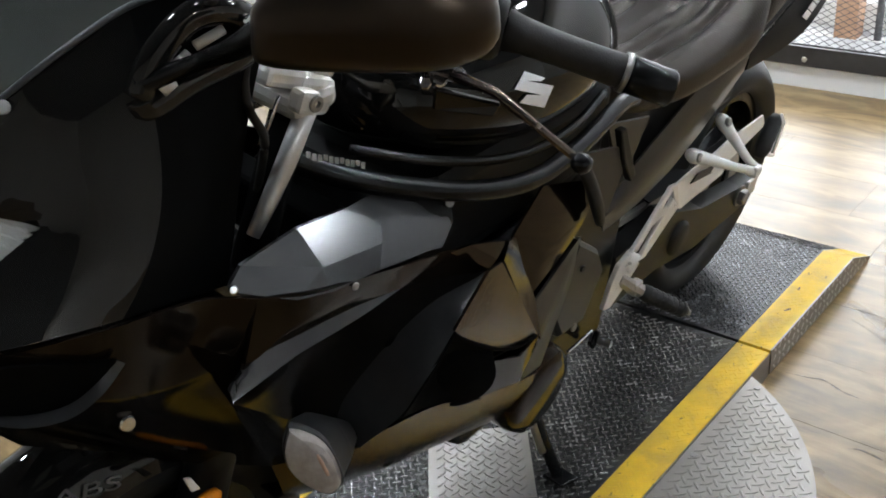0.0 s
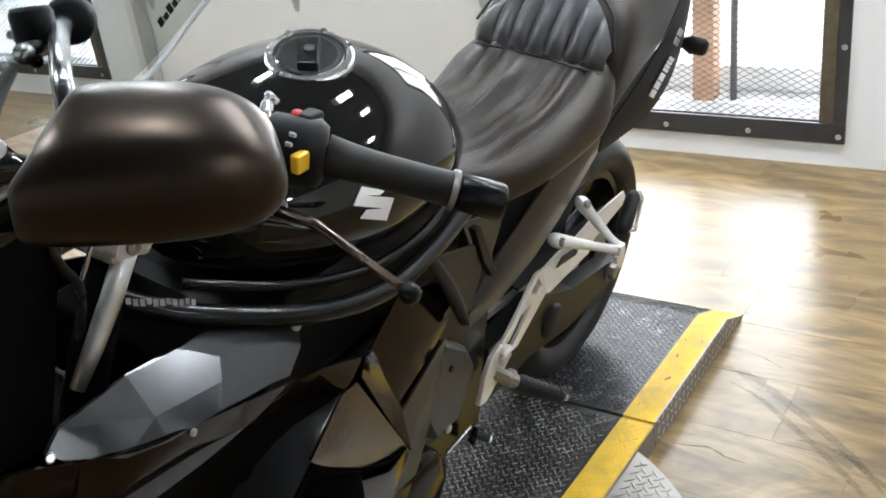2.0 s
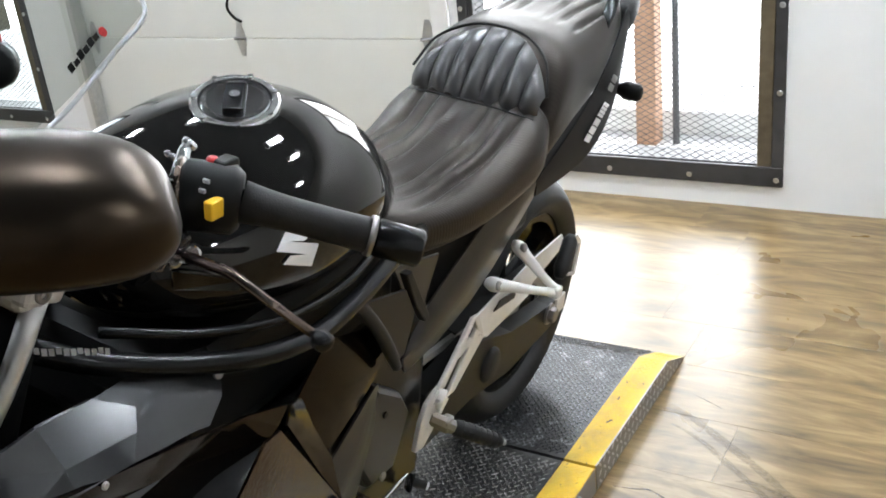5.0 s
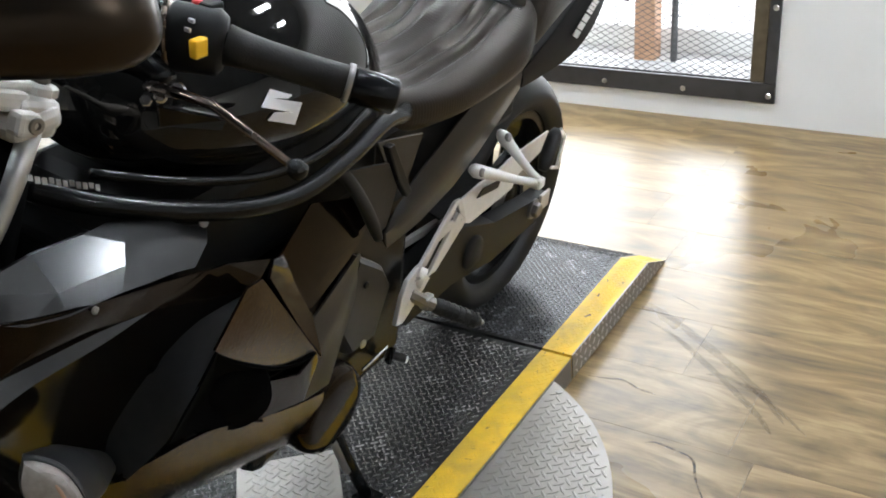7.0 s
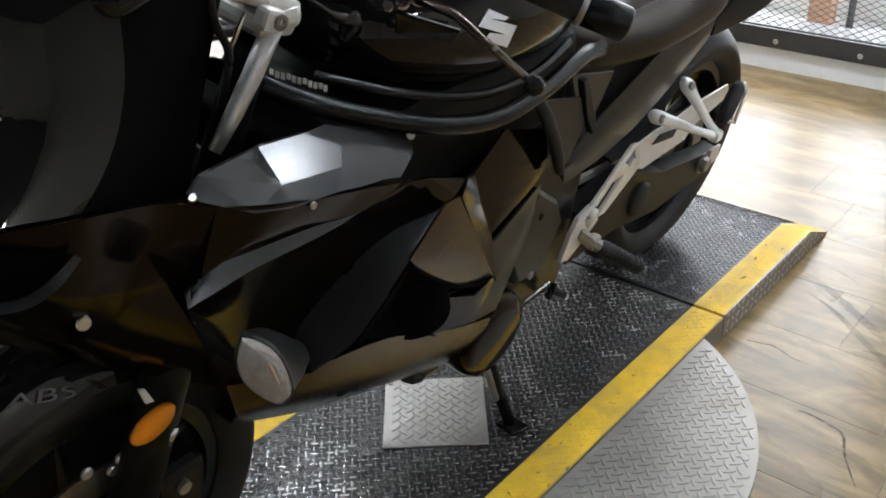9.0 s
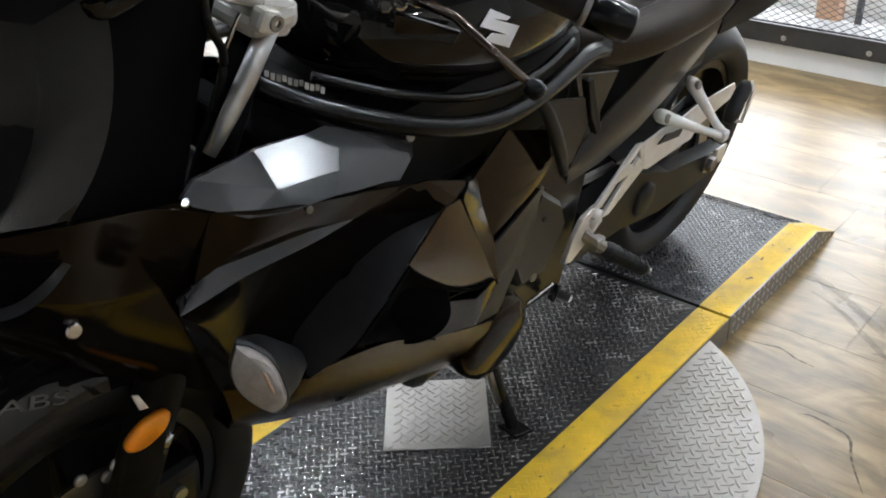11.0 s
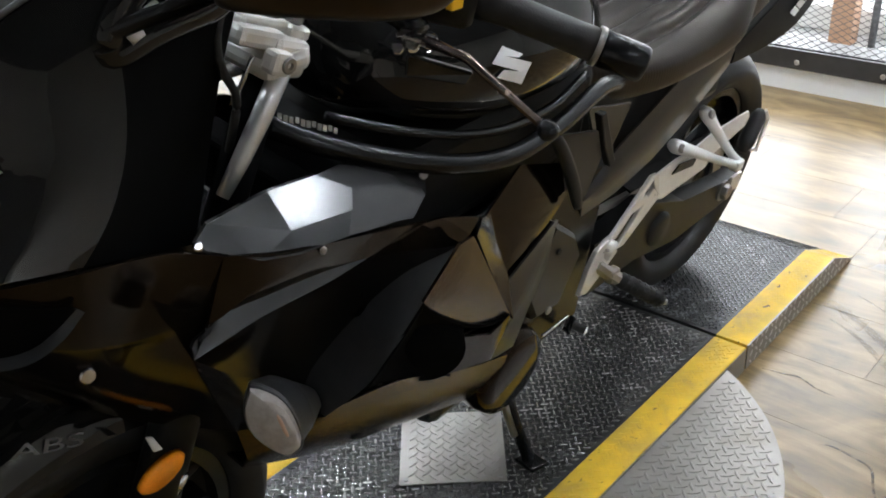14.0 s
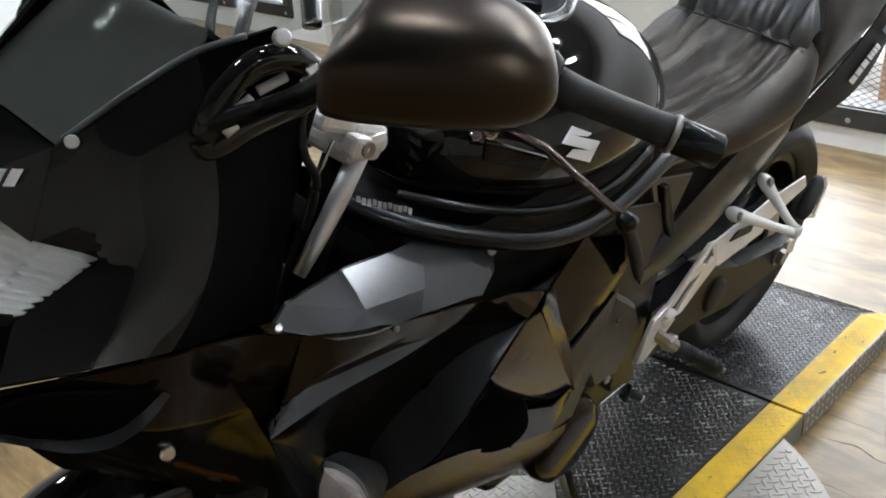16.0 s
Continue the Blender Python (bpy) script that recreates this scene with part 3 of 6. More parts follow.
def build_ramp(name, ya, yb, label):
    """A flat-topped ramp plate from ya that dips to the floor at yb."""
    ramp = thing(name, label, "ramp")
    d = 1 if yb > ya else -1
    yk = yb - d * 0.135
    def prof(xa, xb, mat_, nm, lab=""):
        bm = bmesh.new()
        pts = [(ya, FLOOR + 0.001), (ya, 0.0), (yk, 0.0), (yb, FLOOR + 0.006), (yb, FLOOR + 0.001)]
        a = [bm.verts.new((xa, y, z)) for y, z in pts]
        b = [bm.verts.new((xb, y, z)) for y, z in pts]
        bm.faces.new(a)
        bm.faces.new(b[::-1])
        for k in range(5):
            bm.faces.new((a[k], b[k], b[(k + 1) % 5], a[(k + 1) % 5]))
        return part(nm, bm, mat_, ramp, lab)
    prof(-DX + 0.078, DX - 0.078, DECK, "plate")
    prof(DX - 0.078, DX - 0.003, YELLOW, "edge_strip", "worn yellow painted edge")
    prof(-DX + 0.003, -DX + 0.078, YELLOW, "edge_strip", "worn yellow painted edge")
    prof(DX - 0.003, DX, PLATE, "side_plate", "bare tread plate side")
    prof(-DX, -DX + 0.003, PLATE, "side_plate", "bare tread plate side")
    slope = (FLOOR + 0.006) / (yb - yk)
    def laid(cells):
        return [(x, y, z, a, t) if (y - yk) * d < 0 else (x, y, slope * (y - yk), a, slope) for x, y, z, a, t in cells]
    lo, hi = min(ya, yb), max(ya, yb)
    p = 0.0168
    mesh_part("tread_relief", lugs(laid(grid_cells(-DX + 0.09, DX - 0.086, lo + 0.014, hi - 0.008, p, lambda x, y: True)), 0.0168, 0.0044, 0.0020), RAMPLUG, ramp, "stuff")
    for s in (-1, 1):
        mesh_part("strip_relief", lugs(laid(grid_cells(s * (DX - 0.039) - p, s * (DX - 0.039) + p, lo + 0.014, hi - 0.008, p, lambda x, y: True)), 0.0165, 0.0044, 0.0007), YELLOW, ramp, "stuff")
    # lugs on the bare outer side
    side = lugs([(y, z, 0.0, radians(45 if (i + j) % 2 else -45), 0.0) for i, y in enumerate(np.arange(lo + 0.02, hi - 0.03, 0.026)) for j, z in enumerate((FLOOR + 0.012, FLOOR + 0.034, FLOOR + 0.056)) if (y - yk) * d < 0 or z < slope * (y - yk) - 0.006], 0.02, 0.006, 0.0012)
    for v in side.vertices:
        y, z, h = v.co
        v.co = (DX + h, y, z)
    mesh_part("side_relief", side, PLATELUG, ramp, "stuff")
    return ramp


def build_turntable():
    cx, cy, r = DISC
    tt = thing("turntable_disc", "round bare aluminium tread plate with screws beside the deck", "turntable", m=pose(0, 0, 0))
    top = -0.006
    for s in (1, -1):
        # the segment of the disc that lies beyond the deck's edge
        edge = DX + 0.0015 if s > 0 else -DX - 0.0015
        h = math.acos(min(1, abs(edge - cx) / r))
        arc = [(cx + s * r * math.cos(a), cy + r * math.sin(a)) for a in np.linspace(-h, h, 60)]
        bm = bmesh.new()
        a = [bm.verts.new((x, y, top)) for x, y in arc]
        b = [bm.verts.new((x, y, top - 0.012)) for x, y in arc]
        bm.faces.new(a)
        bm.faces.new(b[::-1])
        for k in range(len(a)):
            q = (k + 1) % len(a)
            bm.faces.new((a[k], b[k], b[q], a[q]))
        part("disc_plate", bm, PLATE, tt)
        lo, hi = sorted((edge, cx + s * r))
        cells = grid_cells(lo + 0.012, hi, cy - r, cy + r, 0.0262, lambda x, y: (x - cx) ** 2 + (y - cy) ** 2 < (r - 0.014) ** 2 and lo + 0.01 < x < hi - 0.004, top)
        mesh_part("tread_relief", lugs(cells, 0.0268, 0.0058, 0.0015), PLATE, tt, "stuff")
        part("skirt", loft([[(cx + s * (r - 0.02) * math.cos(a), cy + (r - 0.02) * math.sin(a), z) for a in np.linspace(-h, h, 40)] for z in (FLOOR + 0.001, top - 0.0125)], closed=False), STEEL, tt)
    for x, y in ((0.322, -0.547), (0.331, -0.283), (0.542, -0.556), (0.34, -0.80), (0.335, -1.16), (0.53, -0.93)):
        part("screw", disc((x, y, top), (0, 0, 1), 0.0075, 0.0028, 12, 0.001), DULL, tt)
    pl = thing("access_plate", "square bright tread plate screwed on the deck", "cover plate", m=pose(0.0, -0.812, 0.0018, 0, 0, 41.5))
    part("plate", box(-0.102, 0.102, -0.105, 0.105, 0, 0.0025, 0.0006, 1), PLATE, pl)
    mesh_part("tread_relief", lugs(grid_cells(-0.085, 0.09, -0.09, 0.095, 0.0262, lambda x, y: True, 0.0025), 0.0268, 0.0058, 0.0015), PLATE, pl, "stuff")
    for x in (-0.09, 0.09):
        for y in (-0.093, 0.093):
            part("screw", disc((x, y, 0.0025), (0, 0, 1), 0.005, 0.002, 10), DULL, pl)


build_room()
build_garage_door()
build_steel_window("window_1", -1.0, 0.303, 0.023, 2.15, 0.281, "steel-framed window barred with expanded metal, bolted to the wall")
build_steel_window("window_2", -5.2, -3.74, 0.06, 2.15, -3.80, "steel-framed window barred with expanded metal beside the garage door")
build_outside()
# added lamps, placed for highlights on mirror, ledge, seat ribs and tank
build_light(0.42, -1.08, 0.060, 0.088, LAMP_GLOW)
build_light(0.25, 0.60, 0.077, 0.11, LAMP_GLOW)
build_light(-1.05, -2.0, 0.095, 0.153, LAMP_GLOW)
for lx, ly in ((0.95, 0.75), (-1.5, 0.75), (-2.6, 0.75), (2.1, 0.85), (-3.4, -1.6), (3.9, -1.8)):
    build_light(lx, ly, 0.053, 0.080, BULB_GLOW)
build_deck()
build_ramp("rear_ramp", SEAM + 0.004, FAR, "black tread plate ramp with yellow edges leading off the deck")
build_ramp("front_ramp", -1.33, -2.0, "black tread plate ramp under the front wheel")
build_turntable()

# ---- the motorcycle ----
LEAN_DEG = 11.0
bike = thing("motorcycle", "glossy black sport touring motorcycle parked on its side stand", "motorcycle", m=pose(-0.057, 0, 0, 0, LEAN_DEG, 0))


def thicken(ob, depth):
    """Gives a sheet a back and a rim."""
    bm = bmesh.new()
    bm.from_mesh(ob.data)
    bm.normal_update()
    rim = [e for e in bm.edges if len(e.link_faces) == 1]
    back = {v: bm.verts.new(v.co - v.normal * depth) for v in list(bm.verts)}
    for f in list(bm.faces):
        bm.faces.new([back[v] for v in reversed(f.verts)])
    for e in rim:
        p, q = e.verts
        bm.faces.new((p, q, back[q], back[p]))
    bmesh.ops.recalc_face_normals(bm, faces=bm.faces[:])
    bm.to_mesh(ob.data)
    bm.free()


def panel(name, verts, faces, material, parent=None, label="", depth=0.004, levels=2, crease=0.0, both=False):
    """A curved body panel: corners and faces, smoothed, with thickness."""
    for side in ((1, -1) if both else (1,)):
        bm = bmesh.new()
        vs = [bm.verts.new((side * x, y, z)) for x, y, z in verts]
        for f in faces:
            bm.faces.new([vs[k] for k in (f if side > 0 else f[::-1])])
        for v in [v for v in bm.verts if not v.link_faces]:
            bm.verts.remove(v)
        lay = bm.edges.layers.float.new("crease_edge")
        for e in bm.edges:
            e[lay] = 1.0 if len(e.link_faces) < 2 else crease
        point = bm.verts.layers.float.new("crease_vert")
        for v in bm.verts:
            rim = [e for e in v.link_edges if len(e.link_faces) < 2]
            if len(rim) == 2:
                d0, d1 = (e.other_vert(v).co - v.co for e in rim)
                v[point] = 1.0 if d0.angle(d1, 3.14) < radians(140) else 0.0
        ob = part(name, bm, material, parent or bike, label)
        if levels:
            s = ob.modifiers.new("smooth", "SUBSURF")
            s.levels = s.render_levels = levels
            s.boundary_smooth = "PRESERVE_CORNERS"
            bpy.context.view_layer.update()
            fine = bpy.data.meshes.new_from_object(ob.evaluated_get(bpy.context.evaluated_depsgraph_get()))
            ob.modifiers.clear()
            ob.data = fine
        thicken(ob, depth)
        sharp_smooth(ob, 32 if levels else 9)
    return ob


def facets(name, verts, faces, material, label="", depth=0.004, degrees=18):
    """A creased panel: flat or gently bent facets with sharp edges between, one for each side."""
    for side in (1, -1):
        bm = bmesh.new()
        vs = [bm.verts.new((side * x, y, z)) for x, y, z in verts]
        for f in faces:
            bm.faces.new([vs[k] for k in (f if side > 0 else f[::-1])])
        bmesh.ops.remove_doubles(bm, verts=bm.verts[:], dist=2e-4)
        bmesh.ops.dissolve_degenerate(bm, edges=bm.edges[:], dist=2e-4)
        bmesh.ops.recalc_face_normals(bm, faces=bm.faces[:])
        rim = [e for e in bm.edges if len(e.link_faces) == 1]
        back = {v: bm.verts.new(v.co - Vector((side * depth, 0, 0))) for v in list(bm.verts)}
        for f in list(bm.faces):
            bm.faces.new([back[v] for v in reversed(f.verts)])
        for e in rim:
            p, q = e.verts
            bm.faces.new((p, q, back[q], back[p]))
        sharp_smooth(part(name, bm, material, bike, label), degrees)


def strip(rail_a, rail_b, n=16, rows=3):
    """Verts and faces of a ruled strip between two smooth rails."""
    a, b = curve3(rail_a, n), curve3(rail_b, n)
    verts = [tuple(a[i] + (b[i] - a[i]) * r / rows) for r in range(rows + 1) for i in range(n + 1)]
    m = n + 1
    return verts, [(r * m + i, r * m + i + 1, (r + 1) * m + i + 1, (r + 1) * m + i) for r in range(rows) for i in range(n)]


def bolt(p, axis, r=0.008, material=None, parent=None, h=0.004):
    return part("bolt", disc(p, axis, r * 0.8, h, 14, 0.0015), material or DULL, parent or bike)


# wheels
def wheel(name, y, radius, width, rim_r, label):
    w = part(name, lathe_tyre(y, radius, width, rim_r), TYRE, bike, label, True)
    bm = disc((-width * 0.33, y, radius), (1, 0, 0), rim_r + 0.012, width * 0.66, 48, 0.006, inner=rim_r - 0.022)
    part("rim", bm, BLKMETAL, w, smooth=False)
    part("hub", disc((-width * 0.4, y, radius), (1, 0, 0), 0.05, width * 0.8, 24, 0.006), BLKMETAL, w)
    for k in range(5):
        a = 2 * math.pi * k / 5 + 0.35
        d = Vector((0, math.cos(a), math.sin(a)))
        c = Vector((0, y, radius))
        part("spoke", tube([c + d * 0.04, c + d * (rim_r - 0.015)], [0.024, 0.017], 8, flat=0.7), BLKMETAL, w)
    return w


def lathe_tyre(y, radius, width, rim_r):
    prof = []
    for t in np.linspace(-1.15, 1.15, 15):
        prof.append((width / 2 * math.sin(t) / math.sin(1.15) if abs(t) < 1.15 else width / 2 * math.copysign(1, t), radius - (1 - math.cos(t)) * width * 0.55))
    prof = [(-width * 0.38, rim_r)] + prof + [(width * 0.38, rim_r)]
    rings = []
    for a in np.linspace(0, 2 * math.pi, 64, endpoint=False):
        rings.append([(x, y + r * math.cos(a), radius + r * math.sin(a)) for x, r in prof])
    rings.append(rings[0])
    bm = loft(rings, closed=True, caps=False)
    bmesh.ops.remove_doubles(bm, verts=bm.verts[:], dist=1e-5)
    return bm


rear_wheel = wheel("rear_wheel", 0.0, 0.315, 0.178, 0.222, "black alloy rear wheel with road tyre")
front_wheel = wheel("front_wheel", -1.552, 0.300, 0.122, 0.218, "black alloy front wheel with road tyre")
part("rim_stripe", disc((0.050, 0.0, 0.315), (1, 0, 0), 0.231, 0.004, 48, inner=0.225), DULL, rear_wheel)
part("rim_stripe", disc((0.034, -1.552, 0.300), (1, 0, 0), 0.228, 0.004, 48, inner=0.222), SILVER, front_wheel)
part("brake_disc", disc((0.062, -1.552, 0.300), (1, 0, 0), 0.15, 0.005, 40, inner=0.10), DULL, front_wheel, "drilled steel brake disc")
part("rim_web", disc((0.0, -1.552, 0.300), (1, 0, 0), 0.205, 0.012, 40, inner=0.05), MATTE, front_wheel)
part("chain_sprocket", disc((0.075, 0, 0.315), (1, 0, 0), 0.10, 0.007, 32, inner=0.055), DULL, rear_wheel)

part("sensor_rod", tube([(0.122, -1.460, 0.511), (0.118, -1.470, 0.482)], 0.0055, 10), CHROME, front_wheel, "bright steel rod under the reflector", True)
for p in ((0.075, -1.512, 0.459), (0.075, -1.525, 0.447), (0.075, -1.511, 0.397), (0.075, -1.446, 0.386), (0.075, -1.559, 0.469)):
    part("hub_bolt", disc(p, (1, 0, 0), 0.0085, 0.007, 12, 0.002), BOLT, front_wheel)

# front end
for s in (1, -1):
    # the recess black also hides highlights on this tube
    part("fork_tube", tube([(s * 0.084, -1.290, 0.985), (s * 0.084, -1.432, 0.635)], 0.0215, 28), HOLE, bike, "black coated fork tube", True)
    part("damper_rod", tube([(s * 0.112, -1.291, 0.997), (s * 0.112, -1.3225, 0.9445), (s * 0.112, -1.3498, 0.9048), (s * 0.112, -1.3766, 0.8690)], [0.0115, 0.0112, 0.0100, 0.0075], 20), RODM, bike, "satin steel rod beside the fork", True)
    leg = part("fork_leg", tube([(s * 0.094, -1.405, 0.690), (s * 0.094, -1.415, 0.665), (s * 0.094, -1.545, 0.30)], [0.024, 0.029, 0.031], 16), MATTE, bike, "", True)
    lo, hi = sorted((s * 0.060, s * 0.122))
    part("caliper", box(lo, hi, -1.49, -1.415, 0.30, 0.43, 0.014), BLKMETAL, leg)
    for y, z in ((-1.44, 0.33), (-1.455, 0.395), (-1.50, 0.345)):
        part("caliper_bolt", disc((s * 0.122, y, z), (s, 0, 0), 0.010, 0.006, 10), BOLT, leg)
fender = [(w, y, z) for y, z in ((-1.87, 0.40), (-1.77, 0.555), (-1.63, 0.635), (-1.49, 0.635), (-1.35, 0.57), (-1.27, 0.50)) for w in (-0.068, -0.045, 0.045, 0.068)]
fender = [(x, y, z - (0.055 if abs(x) > 0.06 else 0)) for x, y, z in fender]
panel("front_fender", fender, [(4 * r + c, 4 * r + c + 1, 4 * r + c + 5, 4 * r + c + 4) for r in range(5) for c in range(3)], GLOSS)
def fender_letters():
    """Pale lettering on the shoulder of the front fender."""
    data = bpy.data.curves.new("lettering", "FONT")
    data.body, data.size, data.extrude = "ABS", 1.0, 0.002
    ob = new("lettering", data)
    bpy.context.view_layer.update()
    me = bpy.data.meshes.new_from_object(ob.evaluated_get(bpy.context.evaluated_depsgraph_get()))
    bpy.data.objects.remove(ob)
    xs = [v.co.x for v in me.vertices]
    ys = [v.co.y for v in me.vertices]
    a, along, rise = Vector((0.0549, -1.6275, 0.6113)), Vector((0.0106, 0.0769, -0.0255)), Vector((-0.0053, 0.0078, 0.0127))
    out = Vector((0.922, 0, 0.386))
    for v in me.vertices:
        u, w = (v.co.x - min(xs)) / (max(xs) - min(xs)), (v.co.y - min(ys)) / (max(ys) - min(ys))
        v.co = a + along * u + rise * w + out * (0.0008 + v.co.z * 0.1)
    me.materials.append(FAINT_DECAL)
    letters = new("fender_lettering", me)
    letters.parent = bike


fender_letters()
part("reflector", loft([[(0.122 + d, -1.492 + 0.030 * k * math.cos(t) + 0.010 * k * math.sin(t), 0.543 + 0.021 * k * math.sin(t)) for t in np.linspace(0, 2 * math.pi, 24, endpoint=False)] for d, k in ((0, 1), (0.006, 1), (0.010, 0.85))]), ORANGE, bike, "orange side reflector on the fork", True)
part("reflector_bracket", slab([(0.118, -1.504, 0.605), (0.118, -1.495, 0.600), (0.118, -1.484, 0.572), (0.118, -1.496, 0.576)], 0.004, 0.001, 1), SILVER, bike)
part("upper_clamp", box(-0.125, 0.125, -1.325, -1.262, 0.985, 1.012, 0.01), ALU, bike)
def clamp_block(e1, e2, x0, x1, bevel):
    """A cast block in the fork's own axes: e1 forward, e2 up the fork, about its middle."""
    bm = box(x0, x1, e1[0], e1[1], e2[0], e2[1], bevel, 2)
    ax, up = Vector((0, -0.92, 0.385)).normalized(), Vector((0, 0.385, 0.92)).normalized()
    for v in bm.verts:
        v.co = Vector((v.co.x, -1.305, 1.012)) + ax * v.co.y + up * v.co.z
    return bm


cl = part("bar_clamp", clamp_block((-0.046, 0.006), (-0.024, 0.018), 0.072, 0.120, 0.009), ALU, bike, "cast aluminium fork top clamp")
part("clamp_arm", clamp_block((-0.010, 0.052), (0.0, 0.022), 0.072, 0.116, 0.007), ALU, cl)
part("clamp_lug", clamp_block((-0.012, 0.016), (-0.020, 0.006), 0.112, 0.134, 0.006), ALU, cl)
part("clamp_rib", clamp_block((-0.036, 0.044), (0.020, 0.030), 0.088, 0.102, 0.004), ALU, cl)
part("clamp_bolt", disc((0.134, -1.305, 1.006), (1, 0, 0), 0.009, 0.004, 14, 0.001, inner=0.004), DULL, cl)
part("fork_cap", disc((0.094, -1.268, 1.013), (0, 0.385, 0.92), 0.019, 0.014, 8, 0.003), ALU, cl)
part("fork_cap_nut", disc((0.094, -1.263, 1.026), (0, 0.385, 0.92), 0.010, 0.010, 6, 0.002), DULL, cl)
part("clamp_nut", disc((0.094, -1.335, 1.044), (0, 0.385, 0.92), 0.010, 0.009, 6, 0.002), ALU, cl)
part("lower_clamp", box(-0.13, 0.13, -1.40, -1.32, 0.775, 0.815, 0.012), BLKMETAL, bike)
part("hose", tube([(0.110, -1.355, 1.085), (0.118, -1.3717, 1.073), (0.119, -1.380, 1.048), (0.118, -1.374, 1.015), (0.114, -1.357, 0.985), (0.102, -1.347, 0.955), (0.085, -1.345, 0.900)], 0.0047, 8, 30), RUBBER, bike, "", True)
part("cable", tube([(0.106, -1.326, 1.012), (0.106, -1.331, 1.005), (0.104, -1.341, 0.984), (0.098, -1.350, 0.962)], 0.0026, 6, 12), CHROME, bike, "", True)

# left handlebar, which carries the clutch
for s in (1,):
    pts = [(s * 0.085, -1.262, 1.045), (s * 0.16, -1.235, 1.075), (s * 0.24, -1.175, 1.088), (s * 0.33, -1.115, 1.060), (s * 0.375, -1.086, 1.046)]
    part("handlebar", tube(pts, 0.0112, 12, 24), BLKMETAL, bike, "", True)
    d = (Vector(pts[4]) - Vector(pts[2])).normalized()
    g0, g1 = Vector((s * 0.255, -1.163, 1.083)), Vector((s * 0.356, -1.098, 1.052))
    grip_rings = [0.021, 0.0185, 0.0172, 0.0170, 0.0170, 0.0172, 0.0178]
    grip = part("grip", tube([g0.lerp(g1, k / 6) for k in range(7)], grip_rings, 18), GRIPM, bike, "ribbed black rubber grip", True)
    part("grip_ring", tube([g1, g1 + d * 0.006], 0.0205, 18), DULL, grip, "", True)
    sharp_smooth(part("bar_end", tube([g1 + d * 0.006, g1 + d * 0.009, g1 + d * 0.052, g1 + d * 0.055], [0.016, 0.0192, 0.0192, 0.0165], 28), BLKMETAL, grip, "black bar-end weight"), 50)
# right handlebar with the brake
part("right_handlebar", tube([(-0.085, -1.195, 1.045), (-0.12, -1.170, 1.078), (-0.231, -1.083, 1.079), (-0.30, -1.015, 1.062)], 0.0125, 16, 24), CHROME, bike, "chrome right handlebar", True)
rsw = part("right_switch_box", tube([(-0.262, -1.045, 1.075), (-0.268, -1.040, 1.074), (-0.310, -1.002, 1.060), (-0.316, -0.997, 1.058)], [0.024, 0.031, 0.031, 0.025], 18), MATTE, bike, "", True)
part("kill_switch", box(-0.300, -0.276, -1.032, -1.010, 1.096, 1.108, 0.003), RED, rsw, "red stop switch")
part("housing_band", tube([(-0.280, -1.028, 1.070), (-0.284, -1.024, 1.069)], 0.0325, 18), DULL, rsw, "", True)
part("right_grip", tube([(-0.316, -0.997, 1.058), (-0.322, -0.992, 1.056), (-0.420, -0.915, 1.022)], [0.020, 0.0172, 0.0172], 16), RUBBER, bike, "", True)
res = part("brake_reservoir", tube([(-0.245, -1.105, 1.055), (-0.250, -1.103, 1.062), (-0.262, -1.098, 1.100), (-0.264, -1.097, 1.106)], [0.020, 0.026, 0.027, 0.023], 18), MATTE, bike, "black brake fluid reservoir", True)
part("reservoir_knob", tube([(-0.190, -1.165, 1.082), (-0.214, -1.148, 1.076)], [0.013, 0.010], 14), CHROME, res, "", True)
part("reservoir_arm", tube([(-0.205, -1.155, 1.078), (-0.240, -1.110, 1.066), (-0.262, -1.060, 1.064)], [0.009, 0.012, 0.014], 10), BLKMETAL, res, "", True)
part("brake_lever", tube([(-0.235, -1.120, 1.050), (-0.29, -1.09, 1.045), (-0.36, -1.05, 1.030), (-0.43, -1.02, 1.015)], [0.009, 0.007, 0.005, 0.007], 10, 20), BLKMETAL, bike, "", True)
part("brake_hose", tube([(-0.262, -1.140, 1.036), (-0.205, -1.195, 1.040), (-0.149, -1.249, 1.036), (-0.110, -1.300, 0.985), (-0.10, -1.340, 0.90)], 0.0085, 10, 24), RUBBER, bike, "", True)
part("throttle_cable", tube([(-0.300, -1.150, 1.045), (-0.24, -1.225, 1.035), (-0.16, -1.290, 1.025), (-0.11, -1.330, 0.985), (-0.07, -1.340, 0.90)], 0.006, 8, 24), RUBBER, bike, "", True)
switch = part("switch_box", tube([(0.205, -1.195, 1.088), (0.212, -1.190, 1.088), (0.248, -1.166, 1.084), (0.254, -1.162, 1.083)], [0.022, 0.031, 0.030, 0.024], 16, flat=1.15), MATTE, bike, "", True)
part("flash_button", box(0.250, 0.260, -1.210, -1.192, 1.081, 1.100, 0.002), YELLOW_BTN, switch, "yellow button on the switch box")
part("horn_button", disc((0.225, -1.168, 1.117), (0.1, 0.1, 1), 0.006, 0.006, 12, 0.002), RED, switch, "small red button")
for y0, z0 in ((-1.203, 1.106), (-1.197, 1.1135)):
    part("switch_mark", box(0.240, 0.2475, y0 - 0.0016, y0 + 0.0016, z0 - 0.002, z0 + 0.002, 0.0006, 1), GREY_DECAL, switch)
part("switch_collar", tube([(0.2065, -1.1935, 1.088), (0.2105, -1.1910, 1.088)], 0.0322, 20, flat=1.15), DARKCHROME, switch, "", True)
